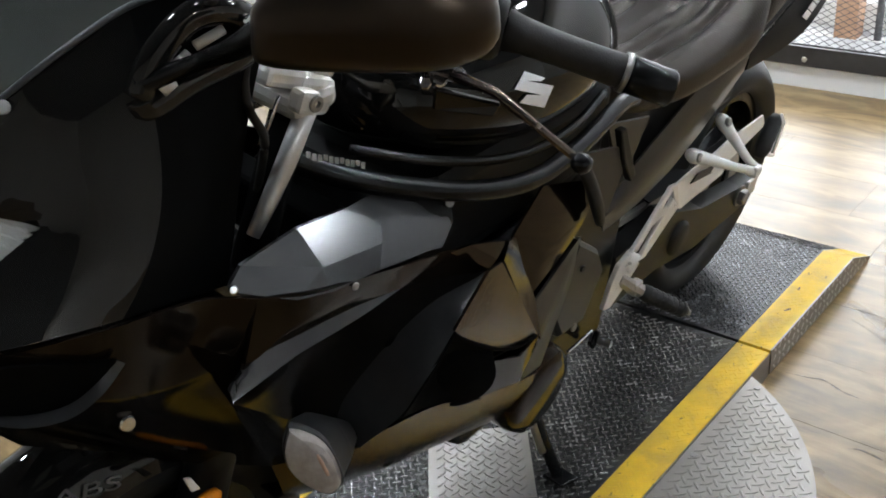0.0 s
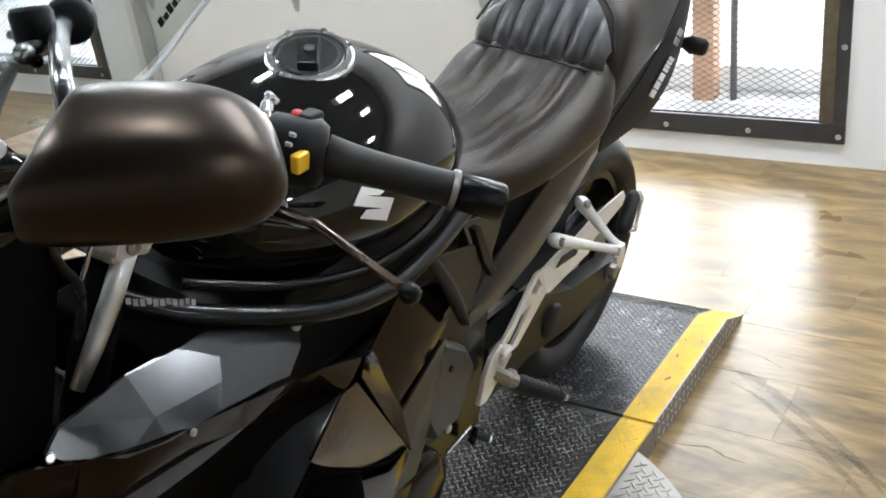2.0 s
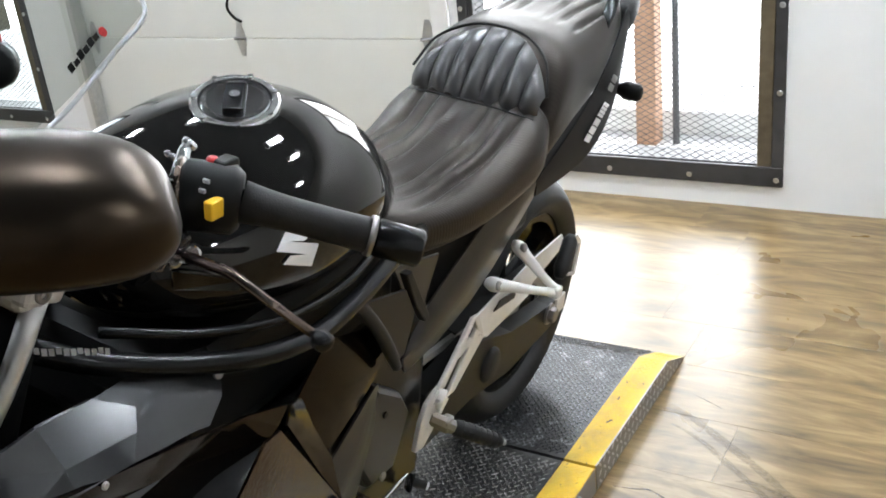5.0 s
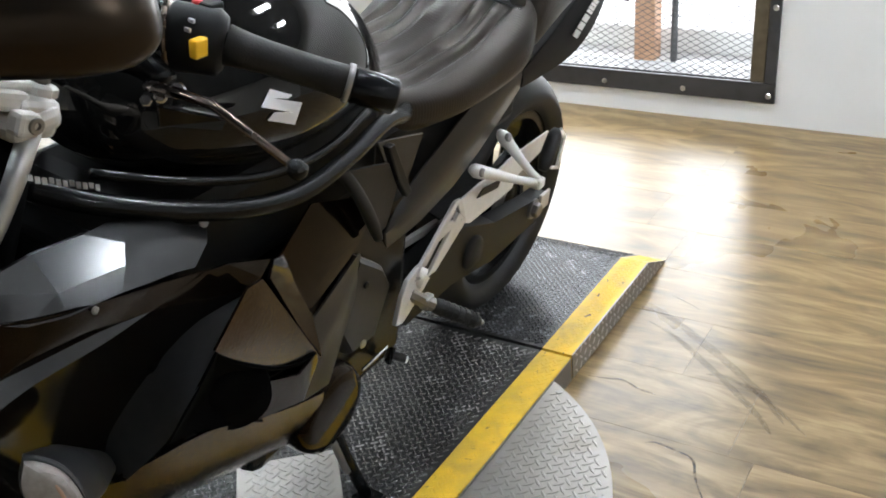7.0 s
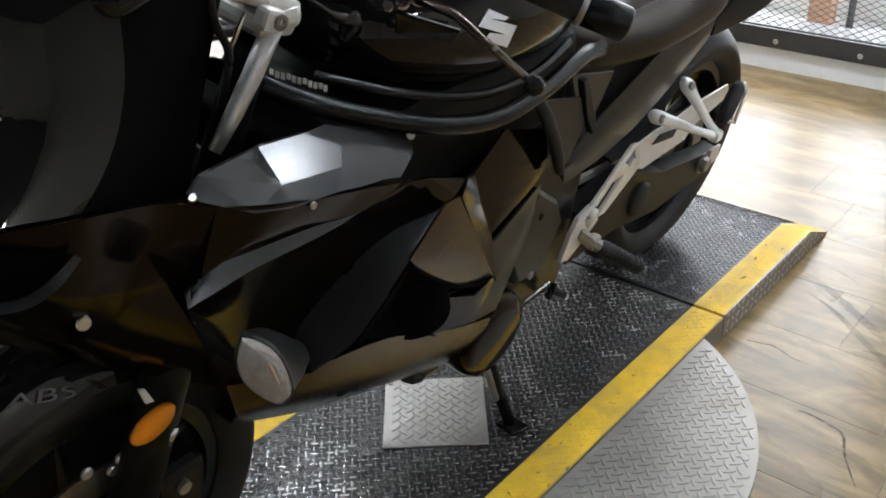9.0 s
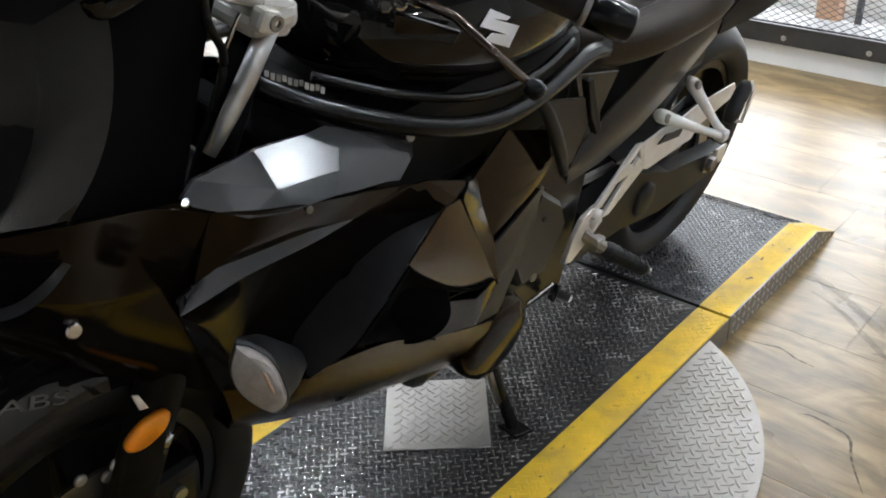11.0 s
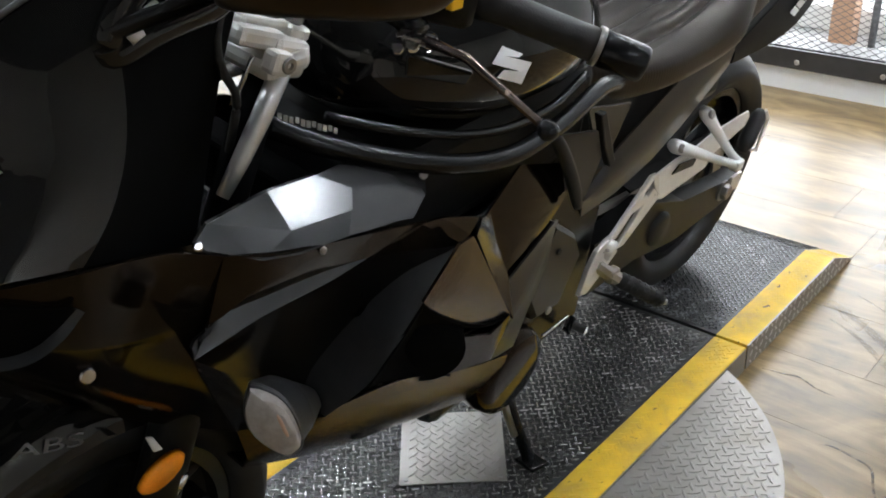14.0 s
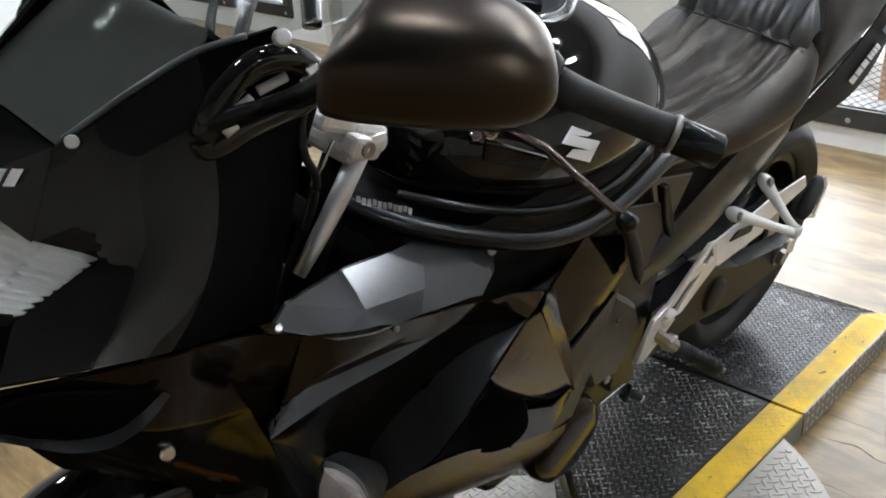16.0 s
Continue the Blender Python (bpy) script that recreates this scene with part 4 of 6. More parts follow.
part("turn_switch", box(0.226, 0.244, -1.172, -1.150, 1.112, 1.122, 0.003), MATTE, switch)
perch = part("clutch_perch", tube([(0.165, -1.235, 1.070), (0.20, -1.225, 1.068), (0.235, -1.225, 1.056)], [0.014, 0.016, 0.012], 12, 6), BLKMETAL, bike, "", True)
part("perch_bolt", disc((0.2500, -1.2272, 1.0524), (0.5, -0.6, 0.55), 0.0085, 0.006, 14, 0.002), CHROME, perch)
part("perch_bolt", disc((0.2380, -1.2376, 1.0457), (0.5, -0.6, 0.55), 0.0070, 0.006, 14, 0.002), CHROME, perch)
part("perch_plate", slab([(0.2280, -1.2349, 1.0369), (0.2720, -1.1810, 1.0173), (0.2700, -1.1893, 1.0051), (0.2240, -1.2308, 1.0101)], 0.008, 0.002, 1), GLOSS, perch)
for k in range(4):
    c = Vector((0.2260, -1.2328, 1.0235)).lerp(Vector((0.2710, -1.1852, 1.0112)), 0.15 + 0.23 * k)
    part("plate_hole", disc(c, (0.5, -0.6, 0.55), 0.0042, 0.002, 12), BLKMETAL, perch)
part("adjuster_barrel", tube([(0.2250, -1.2429, 1.0580), (0.2300, -1.2349, 1.0530), (0.2360, -1.2262, 1.0476)], [0.004, 0.0058, 0.0045], 12), FORKM, perch, "chrome cable adjuster", True)
part("adjuster_nut", disc((0.2250, -1.2444, 1.0396), (0.5, -0.6, 0.55), 0.0065, 0.007, 6, 0.001), FORKM, perch)
clutch_res = part("clutch_reservoir", slab([(0.2067, -1.2298, 1.136), (0.1148, -1.2467, 1.136), (0.1365, -1.2867, 1.136), (0.2267, -1.2725, 1.136)], 0.030, 0.004), MATTE, bike, "black clutch fluid reservoir")
part("reservoir_lid", slab([(0.2045, -1.2320, 1.140), (0.1180, -1.2482, 1.140), (0.1380, -1.2845, 1.140), (0.2235, -1.2710, 1.140)], 0.004, 0.0012, 1), LIDM, clutch_res, "pale grey satin reservoir lid")
part("reservoir_neck", tube([(0.172, -1.255, 1.108), (0.185, -1.240, 1.072)], 0.012, 12), MATTE, clutch_res)
knob = Vector((0.150, -1.124, 1.099))
part("adjuster", tube([knob + Vector((0.030, -0.048, -0.012)), knob + Vector((0.004, -0.008, -0.002)), knob], [0.0075, 0.0070, 0.0060], 14), CHROME, perch, "", True)
part("adjuster_knob", disc(knob, (0.3, 0.5, 0.6), 0.0085, 0.008, 16, 0.002), CHROME, perch)
part("adjuster_knob", disc(knob + Vector((-0.010, -0.016, -0.010)), (0.3, 0.5, 0.6), 0.008, 0.006, 16, 0.002), CHROME, perch)
lever = part("clutch_lever", tube([(0.225, -1.240, 1.054), (0.270, -1.245, 1.062), (0.312, -1.245, 1.0625), (0.318, -1.245, 1.060), (0.405, -1.243, 1.030)], [0.0075, 0.0062, 0.0055, 0.0050, 0.0046], 12, flat=0.8), DARKCHROME, bike, "dark metal clutch lever", True)
part("lever_ball", tube([(0.399, -1.243, 1.032), (0.403, -1.243, 1.0305), (0.409, -1.243, 1.0285), (0.415, -1.243, 1.0265), (0.418, -1.243, 1.0255)], [0.004, 0.0085, 0.0098, 0.0085, 0.003], 14), BLKMETAL, lever, "", True)

# mirror on its stalk
def mirror_shape(s):
    c = Vector((s * 0.363, -1.458, 1.221))
    along = Vector((s * 0.74, 0.66, 0.02)).normalized()
    up = Vector((0, 0.05, 1)).normalized()
    out = along.cross(up).normalized()
    # section: a long sloping top, an upright face, a flat underside
    sect = curve3([(0.044, -0.012, 0), (0.041, 0.008, 0), (0.027, 0.027, 0), (0.002, 0.039, 0), (-0.024, 0.044, 0), (-0.038, 0.034, 0), (-0.040, -0.035, 0), (-0.026, -0.046, 0), (0.022, -0.046, 0), (0.040, -0.034, 0), (0.044, -0.008, 0)], 36)[:-1]
    rings = []
    for u, top, low, w in ((-1, 0.80, 0.82, 0.45), (-0.97, 0.92, 0.93, 0.72), (-0.85, 1.0, 0.99, 0.93), (-0.4, 1.02, 1.0, 1.0), (0.1, 0.98, 1.0, 1.0), (0.5, 0.86, 0.97, 0.92), (0.8, 0.64, 0.86, 0.75), (0.95, 0.40, 0.64, 0.5), (1.0, 0.2, 0.4, 0.25)):
        ring = []
        for k, q, _ in sect:
            shear = (0.75 * q if q > 0 else 0.08 * q) * (0.5 - 0.5 * u) - 0.08 * q
            ring.append(c + along * (u * 0.080 + shear - 0.003) + up * ((0.97 * top if q > 0 else 0.90 * low) * q) + out * s * (w * k))
        rings.append(ring)
    return loft(rings)


for s in (1, -1):
    mir = part("mirror", mirror_shape(s), MIRROR_SHELL, bike, "matte black rear-view mirror housing", True)
    sub = mir.modifiers.new("smooth", "SUBSURF")
    sub.levels = sub.render_levels = 1
    part("mirror_stalk", tube([(s * x, y, z) for x, y, z in [(0.150, -1.509, 1.101), (0.172, -1.491, 1.114), (0.205, -1.481, 1.133), (0.262, -1.491, 1.167)]] + [(s * 0.32, -1.492, 1.212)], [0.010, 0.008, 0.0075, 0.010, 0.014], 12, 20), BLKMETAL, mir, "", True)

# tank
TANK = [(-1.165, 0.07, 0.955, 0.88), (-1.13, 0.125, 0.998, 0.85), (-1.06, 0.165, 1.025, 0.825), (-0.97, 0.190, 1.044, 0.805), (-0.87, 0.190, 1.055, 0.795), (-0.78, 0.168, 1.040, 0.79), (-0.70, 0.130, 0.982, 0.785), (-0.63, 0.09, 0.895, 0.785)]
rows = curve3(TANK, 26)
tank = part("tank", loft([ring_of(y, w * 1.05, a, b, 64, 2.05) for y, w, a, b in rows]), GLOSS, bike, "glossy black fuel tank", True)
capm = Vector((0.17, -0.24, 1)).normalized()
cc = Vector((0.020, -0.904, 1.054))
part("cap_ring", disc(cc - capm * 0.018, capm, 0.0575, 0.0235, 40, 0.003, inner=0.047), CAPM, tank, "bright steel filler ring")
part("cap_inner_ring", disc(cc + capm * 0.002, capm, 0.042, 0.004, 40, 0.001, inner=0.036), CAPM, tank)
cap = part("filler_cap", disc(cc - capm * 0.015, capm, 0.0455, 0.021, 40, 0.002), FORKM, tank, "locking filler cap")
lid = box(-0.014, 0.014, -0.030, 0.030, 0.0, 0.012, 0.004)
lid.transform(Matrix.Translation(cc + capm * 0.002) @ capm.to_track_quat("Z", "Y").to_matrix().to_4x4())
part("cap_lid", lid, BLKMETAL, cap)
part("cap_keyhole", disc(cc + capm * 0.0135, capm, 0.007, 0.002, 16), CHROME, cap)
for k in range(7):
    a = 2 * math.pi * k / 7 + 0.2
    t1 = capm.orthogonal().normalized()
    t2 = capm.cross(t1)
    p = cc + (t1 * math.cos(a) + t2 * math.sin(a)) * 0.0525 + capm * 0.0045
    part("cap_screw", disc(p, capm, 0.0042, 0.003, 8), CHROME, tank)
# emblem: one slanted zigzag shape laid on the flank
def tank_half(y, z):
    """The tank's half width at a place on its flank."""
    table = np.array(TANK)
    w, a, c = (np.interp(y, table[:, 0], table[:, k]) for k in (1, 2, 3))
    v = min(0.98, abs(z - (a + c) / 2) / ((a - c) / 2))
    return 1.05 * w * (1 - v ** 2.05) ** (1 / 2.05)


ZIG = [(-1.029, 0.947), (-1.010, 0.964), (-0.985, 0.952), (-0.992, 0.949), (-1.012, 0.954), (-0.974, 0.940), (-0.985, 0.913), (-1.023, 0.929), (-1.013, 0.937), (-0.989, 0.931)]
part("emblem", slab([(float(tank_half(y, z)) + 0.006, y, z) for y, z in ZIG], 0.002), WHITE_DECAL, tank, "white zigzag tank emblem")

# seat: a lofted cushion with sewn pleats
SEAT = [(-0.725, 0.070, 0.865, 0.775), (-0.67, 0.105, 0.838, 0.735), (-0.58, 0.137, 0.812, 0.712), (-0.46, 0.160, 0.804, 0.705), (-0.33, 0.168, 0.824, 0.705), (-0.24, 0.172, 0.864, 0.71), (-0.185, 0.160, 0.890, 0.712)]
rows = curve3(SEAT, 60)
bm_rings = []
for y, w, a, c in rows:
    k = min(1, max(0, (y + 0.60) / 0.12)) * min(1, max(0, (-0.185 - y) / 0.03 + 0.4))
    ring = []
    for x, yy, z in ring_of(y, w, a, c, 200, 3.2):
        if z > (a + c) / 2 and abs(x) < 0.125:
            wob = 0.010 * math.sin(11 * yy + 0.6) + 0.003 * math.sin(34 * yy + 40 * x)
            edge = min(1, (0.125 - abs(x)) / 0.02)
            z -= k * edge * 0.0165 * (1 - abs(math.sin(math.pi * (x + wob) / 0.036))) ** 1.3
            z += k * 0.0016 * math.sin(31 * yy + 55 * x)
        ring.append((x, yy, z))
    bm_rings.append(ring)
seat = part("rider_seat", loft(bm_rings), VINYL, bike, "dark grey pleated vinyl rider seat", True)
PILL = [(-0.210, 0.158, 0.840, 0.735), (-0.190, 0.160, 0.868, 0.732), (-0.165, 0.163, 0.915, 0.735), (-0.135, 0.163, 0.952, 0.738), (-0.09, 0.160, 0.978, 0.745), (-0.02, 0.153, 0.985, 0.760), (0.08, 0.146, 0.990, 0.785), (0.17, 0.135, 0.998, 0.82), (0.25, 0.118, 1.000, 0.86), (0.30, 0.095, 0.990, 0.89), (0.33, 0.06, 0.965, 0.91)]
rows = curve3(PILL, 60)
bm_rings = []
for y, w, a, c in rows:
    fade = min(1, max(0, (y - 0.0) / 0.05)) * min(1, max(0, (0.27 - y) / 0.06))
    ring = []
    for x, yy, z in ring_of(y, w, a, c, 160, 3.0):
        if z > (a + c) / 2 + 0.01 and abs(x) < 0.11:
            z -= 0.012 * fade * (1 - abs(math.sin(math.pi * (x + 0.004 * math.sin(22 * yy)) / 0.036))) ** 2
        ring.append((x, yy, z))
    bm_rings.append(ring)
pill = part("pillion_seat", loft(bm_rings), VINYL, bike, "dark grey pleated vinyl pillion seat with padded step", True)
# padded ribs side by side fill the step, under a sewn arch
def step_point(u, v):
    """A place on the step: u across, v up from the seat to the arch."""
    w = abs(u)
    lo = Vector((0.138 * u, -0.230 + 0.022 * u * u, 0.864 - 0.020 * u * u))
    hi = Vector((0.142 * u, -0.112 - 0.075 * w ** 2.4, 0.984 - 0.088 * w ** 2.4))
    return lo.lerp(hi, v) + Vector((0.02 * u, -0.75, 0.65)) * (0.014 * math.sin(math.pi * v))


RIBS = 7
for k in range(RIBS):
    rows_, n = [], 10
    for j in range(15):
        v = j / 14
        row = []
        for i in range(n + 1):
            c = i / n
            u = -1 + 2 * (k + c) / RIBS
            swell = (1 - abs(2 * c - 1) ** 2.2) * min(1, 5 * v, 5 * (1 - v)) ** 0.6
            row.append(step_point(u, v) + Vector((0, -0.7, 0.7)) * (0.0150 * swell - 0.004))
        rows_.append(row)
    part("seat_rib", loft(rows_, closed=False), RIBM, pill, "", True)
arch = [(-0.148, -0.190, 0.895), (-0.120, -0.150, 0.950), (-0.065, -0.120, 0.979), (0, -0.110, 0.986), (0.065, -0.120, 0.979), (0.120, -0.150, 0.950), (0.148, -0.190, 0.895)]
part("seat_piping", tube(arch, 0.0028, 8, 40), RUBBER, pill, "", True)
part("seat_piping", tube([(-0.138, -0.220, 0.857), (-0.07, -0.236, 0.868), (0, -0.240, 0.870), (0.07, -0.236, 0.868), (0.138, -0.220, 0.857)], 0.0020, 8, 24), RUBBER, pill, "", True)
part("seat_piping", tube([(0.128, -0.02, 0.945), (0.124, 0.06, 0.955), (0.110, 0.19, 0.962), (0.075, 0.285, 0.975), (0, 0.305, 0.985), (-0.075, 0.285, 0.975), (-0.110, 0.19, 0.962), (-0.124, 0.06, 0.955), (-0.128, -0.02, 0.945)], 0.003, 8, 40), RUBBER, pill, "", True)

# tail
for s in (1, -1):
    tailv = [(0.152, -0.205, 0.730), (0.156, -0.088, 0.778), (0.156, 0.040, 0.838), (0.150, 0.139, 0.903), (0.124, 0.27, 0.975),
             (0.154, -0.200, 0.712), (0.161, -0.040, 0.738), (0.162, 0.075, 0.782), (0.158, 0.175, 0.838), (0.130, 0.28, 0.945),
             (0.148, -0.190, 0.690), (0.156, 0.000, 0.688), (0.157, 0.110, 0.712), (0.153, 0.205, 0.785), (0.124, 0.29, 0.915)]
    faces = [(5 * r + c, 5 * r + c + 1, 5 * r + c + 6, 5 * r + c + 5) for r in range(2) for c in range(4)]
    t = panel("tail_panel", [(s * x, y, z) for x, y, z in tailv], [f if s > 0 else f[::-1] for f in faces], TAILM, None, "satin black tail panel with pale lettering")
    if s > 0:
        tail_left = t
    part("rear_signal", loft([[(s * (0.130 + u * 0.055), 0.275 + 0.018 * k * math.cos(a), 0.785 + 0.022 * k * math.sin(a)) for a in np.linspace(0, 2 * math.pi, 14, endpoint=False)] for u, k in ((-0.6, 0.4), (0, 0.6), (0.3, 1), (0.9, 0.9), (1.0, 0.6))]), MATTE, bike, "", True)
# lettering as plain bars along the panel
def tail_bar(y0, z0, y1, z1, u, w, material):
    """One bar of the row of lettering, from u over w of the line between two places."""
    along, across = Vector((0, y1 - y0, z1 - z0)), Vector((0, 0.014, -0.0072))
    p, q = (Vector((0.1655, y0, z0)) + along * k for k in (u, u + w))
    part("decal_bar", slab([p + across, q + across, q - across, p - across], 0.002), material, tail_left)


for u, w in ((0.0, 0.17), (0.20, 0.17), (0.40, 0.17), (0.62, 0.07), (0.71, 0.07), (0.80, 0.07), (0.89, 0.08)):
    tail_bar(0.0111, 0.7465, 0.1083, 0.8072, u, w, WHITE_DECAL)
for u in (0.05, 0.55):
    tail_bar(0.1093, 0.8303, 0.1374, 0.8613, u, 0.38, GREY_DECAL)
part("tail_cap", loft([ring_of(0.26, 0.122, 0.972, 0.88, 32, 2.8), ring_of(0.34, 0.120, 0.988, 0.885, 32, 2.8), ring_of(0.41, 0.104, 0.992, 0.90, 32, 2.6), ring_of(0.455, 0.070, 0.985, 0.915, 32, 2.4), ring_of(0.468, 0.040, 0.975, 0.925, 32, 2.4)]), MATTE, bike, "black rounded tail cap", True)
part("grab_rail", tube([(0.116, 0.12, 0.930), (0.118, 0.155, 0.965), (0.110, 0.205, 0.998), (0.086, 0.262, 1.014), (0, 0.302, 1.020), (-0.086, 0.262, 1.014), (-0.110, 0.205, 0.998), (-0.118, 0.155, 0.965), (-0.116, 0.12, 0.930)], 0.0135, 12, 48, flat=0.6), BLKMETAL, bike, "glossy black grab rail", True)
panel("rear_mudguard", [(-0.08, -0.30, 0.60), (0.08, -0.30, 0.60), (-0.085, 0.0, 0.665), (0.085, 0.0, 0.665), (-0.08, 0.26, 0.76), (0.08, 0.26, 0.76)], [(0, 1, 3, 2), (2, 3, 5, 4)], MATTE)

# frame and covers
for s in (1, -1):
    part("frame_tube", tube([(s * 0.06, -1.28, 0.90), (s * 0.12, -1.22, 0.872), (s * 0.178, -1.10, 0.832), (s * 0.196, -0.98, 0.806), (s * 0.19, -0.86, 0.806), (s * 0.168, -0.72, 0.812), (s * 0.150, -0.64, 0.790), (s * 0.10, -0.56, 0.765)], 0.0135, 14, 40), BLKMETAL, bike, "black tubular steel frame rail", True)
    part("tank_rail", tube([(s * 0.10, -1.22, 0.905), (s * 0.155, -1.12, 0.872), (s * 0.180, -1.0, 0.842), (s * 0.182, -0.88, 0.836), (s * 0.160, -0.76, 0.842)], 0.0065, 10, 30), BLKMETAL, bike, "", True)
    cover = [(0.150, -0.648, 0.612), (0.150, -0.606, 0.640), (0.150, -0.551, 0.665), (0.150, -0.443, 0.709), (0.148, -0.325, 0.747), (0.146, -0.16, 0.775),
             (0.160, -0.687, 0.589), (0.162, -0.617, 0.603), (0.162, -0.497, 0.629), (0.160, -0.405, 0.661), (0.157, -0.288, 0.698), (0.150, -0.16, 0.735),
             (0.150, -0.665, 0.545), (0.150, -0.560, 0.548), (0.148, -0.440, 0.570), (0.146, -0.345, 0.605), (0.142, -0.235, 0.655), (0.140, -0.15, 0.700)]
    panel("side_cover", [(s * x, y, z) for x, y, z in cover], [(6 * q + c, 6 * q + c + 1, 6 * q + c + 7, 6 * q + c + 6)[::s] for q in range(2) for c in range(5)], GREYPL, None, "charcoal satin side cover with a long crease", levels=1, crease=0.7)
    part("frame_plate", slab([(s * x, y, z) for x, y, z in ((0.152, -0.717, 0.770), (0.150, -0.572, 0.732), (0.150, -0.600, 0.678), (0.152, -0.621, 0.651), (0.154, -0.683, 0.703))][::-s], 0.005, 0.0015, 1), GREYPL, bike)
    panel("knee_cover", [(s * x, y, z) for x, y, z in ((0.182, -0.842, 0.779), (0.182, -0.726, 0.747), (0.178, -0.690, 0.687), (0.180, -0.719, 0.627), (0.186, -0.757, 0.630), (0.188, -0.802, 0.714))],
          [(0, 1, 2, 3, 4, 5) if s > 0 else (5, 4, 3, 2, 1, 0)], SATIN, None, "black satin frame cover", depth=0.006, levels=0)
    part("knee_cover_edge", tube([(s * 0.186, -0.872, 0.800), (s * 0.188, -0.843, 0.768), (s * 0.190, -0.808, 0.718), (s * 0.190, -0.776, 0.664), (s * 0.187, -0.752, 0.624)], [0.009, 0.0105, 0.0105, 0.0105, 0.008], 12, 20), RUBBER, bike, "", True)
    part("knee_cover_trim", slab([(s * 0.172, -0.7356, 0.7783), (s * 0.172, -0.7172, 0.7779), (s * 0.170, -0.652, 0.6665), (s * 0.170, -0.6648, 0.6575), (s * 0.172, -0.700, 0.705)][::s], 0.014, 0.003), MATTE, bike)

# engine block behind the fairing
part("engine", box(-0.16, 0.15, -1.02, -0.58, 0.27, 0.66, 0.03), BLKMETAL, bike, "black engine block")
part("under_seat_tray", box(-0.125, 0.125, -0.76, -0.15, 0.60, 0.765, 0.02), MATTE, bike)
# coloured as deep shade so the gap above it stays black
part("radiator", box(-0.17, 0.17, -1.22, -1.17, 0.42, 0.78, 0.008), HOLE, bike)
part("airbox", box(-0.13, 0.13, -1.16, -0.66, 0.66, 0.83, 0.03), MATTE, bike)
part("sprocket_cover", loft([[(0.150 + d, y0 + (y - y0) * k, z0 + (z - z0) * k) for y, z in ((-0.785, 0.60), (-0.708, 0.541), (-0.680, 0.491), (-0.725, 0.395), (-0.796, 0.400), (-0.845, 0.49))] for (y0, z0), d, k in (((-0.76, 0.49), 0, 1), ((-0.76, 0.49), 0.018, 0.98), ((-0.76, 0.49), 0.026, 0.88))]), GREYPL, bike, "charcoal sprocket cover")
part("clutch_cover", loft([[(0.145 + d, -0.872 + 0.085 * k * math.cos(t), 0.345 + 0.082 * k * math.sin(t)) for t in np.linspace(0, 2 * math.pi, 28, endpoint=False)] for d, k in ((0, 1), (0.035, 1), (0.052, 0.92), (0.058, 0.7))]), WARMGLOSS, bike, "glossy black round engine cover", True)
bolt((0.192, -0.79, 0.435), (1, 0, 0), 0.010)
bolt((0.176, -0.765, 0.535), (1, 0, 0), 0.008, MATTE)

# fairing, front to back
COWL = [(0.080, -1.605, 1.083), (0.100, -1.547, 1.118), (0.118, -1.490, 1.150), (0.135, -1.419, 1.161),
        (0.085, -1.639, 1.008), (0.130, -1.570, 1.068), (0.158, -1.505, 1.092), (0.118, -1.354, 1.077),
        (0.120, -1.598, 0.992), (0.156, -1.570, 1.005), (0.180, -1.515, 1.022), (0.105, -1.371, 0.993),
        (0.108, -1.675, 0.953), (0.165, -1.615, 0.957), (0.187, -1.545, 0.956), (0.105, -1.390, 0.898),
        (0.150, -1.712, 0.934), (0.176, -1.650, 0.931), (0.189, -1.580, 0.922), (0.125, -1.424, 0.837)]
for s in (1, -1):
    panel("upper_cowl", [(s * x, y, z) for x, y, z in COWL], [(4 * r + c, 4 * r + c + 1, 4 * r + c + 5, 4 * r + c + 4)[::s] for r in range(4) for c in range(2)], GLOSS, None, "glossy black upper fairing")
    # same panel as the cowl, its shaded inner side painted near-black
    panel("inner_cowl", [(s * x, y, z) for x, y, z in COWL], [(4 * r + 2, 4 * r + 3, 4 * r + 7, 4 * r + 6)[::s] for r in range(4)], HOLE, None, "inner side of the upper fairing, coloured shade black")
    hl = panel("headlight", [(s * x, y, z) for x, y, z in ((0.118, -1.602, 0.990), (0.083, -1.645, 1.006), (0.025, -1.668, 1.045), (0.025, -1.735, 0.955), (0.105, -1.680, 0.950))], [(0, 1, 2, 3, 4)[::s]], HEADGLASS, None, "clear headlight lens", levels=0)
    rng = random.Random(8)
    c00, c10, c01, c11 = (Vector(q) for q in ((0.024, -1.655, 1.034), (0.112, -1.596, 0.986), (0.024, -1.722, 0.955), (0.098, -1.668, 0.950)))
    bm = bmesh.new()
    grid = []
    for w in np.linspace(0, 1, 37):
        row = []
        for u in np.linspace(0, 1, 25):
            p = c00.lerp(c10, u).lerp(c01.lerp(c11, u), w)
            column = math.floor(3 * u)
            wave = 0.0035 * math.sin(2 * math.pi * (7 + column) * w + 2.1 * column + 3 * u) - 0.010 * math.sin(math.pi * (3 * u - column))
            row.append(bm.verts.new((s * (p.x - 0.5 * wave), p.y - wave + rng.uniform(-0.0008, 0.0008), p.z + 0.3 * wave)))
        grid.append(row)
    for r in range(36):
        for c in range(24):
            bm.faces.new((grid[r][c], grid[r][c + 1], grid[r + 1][c + 1], grid[r + 1][c]))
    part("headlight_reflector", bm, HEADCHROME, hl, "bright faceted headlight reflector")
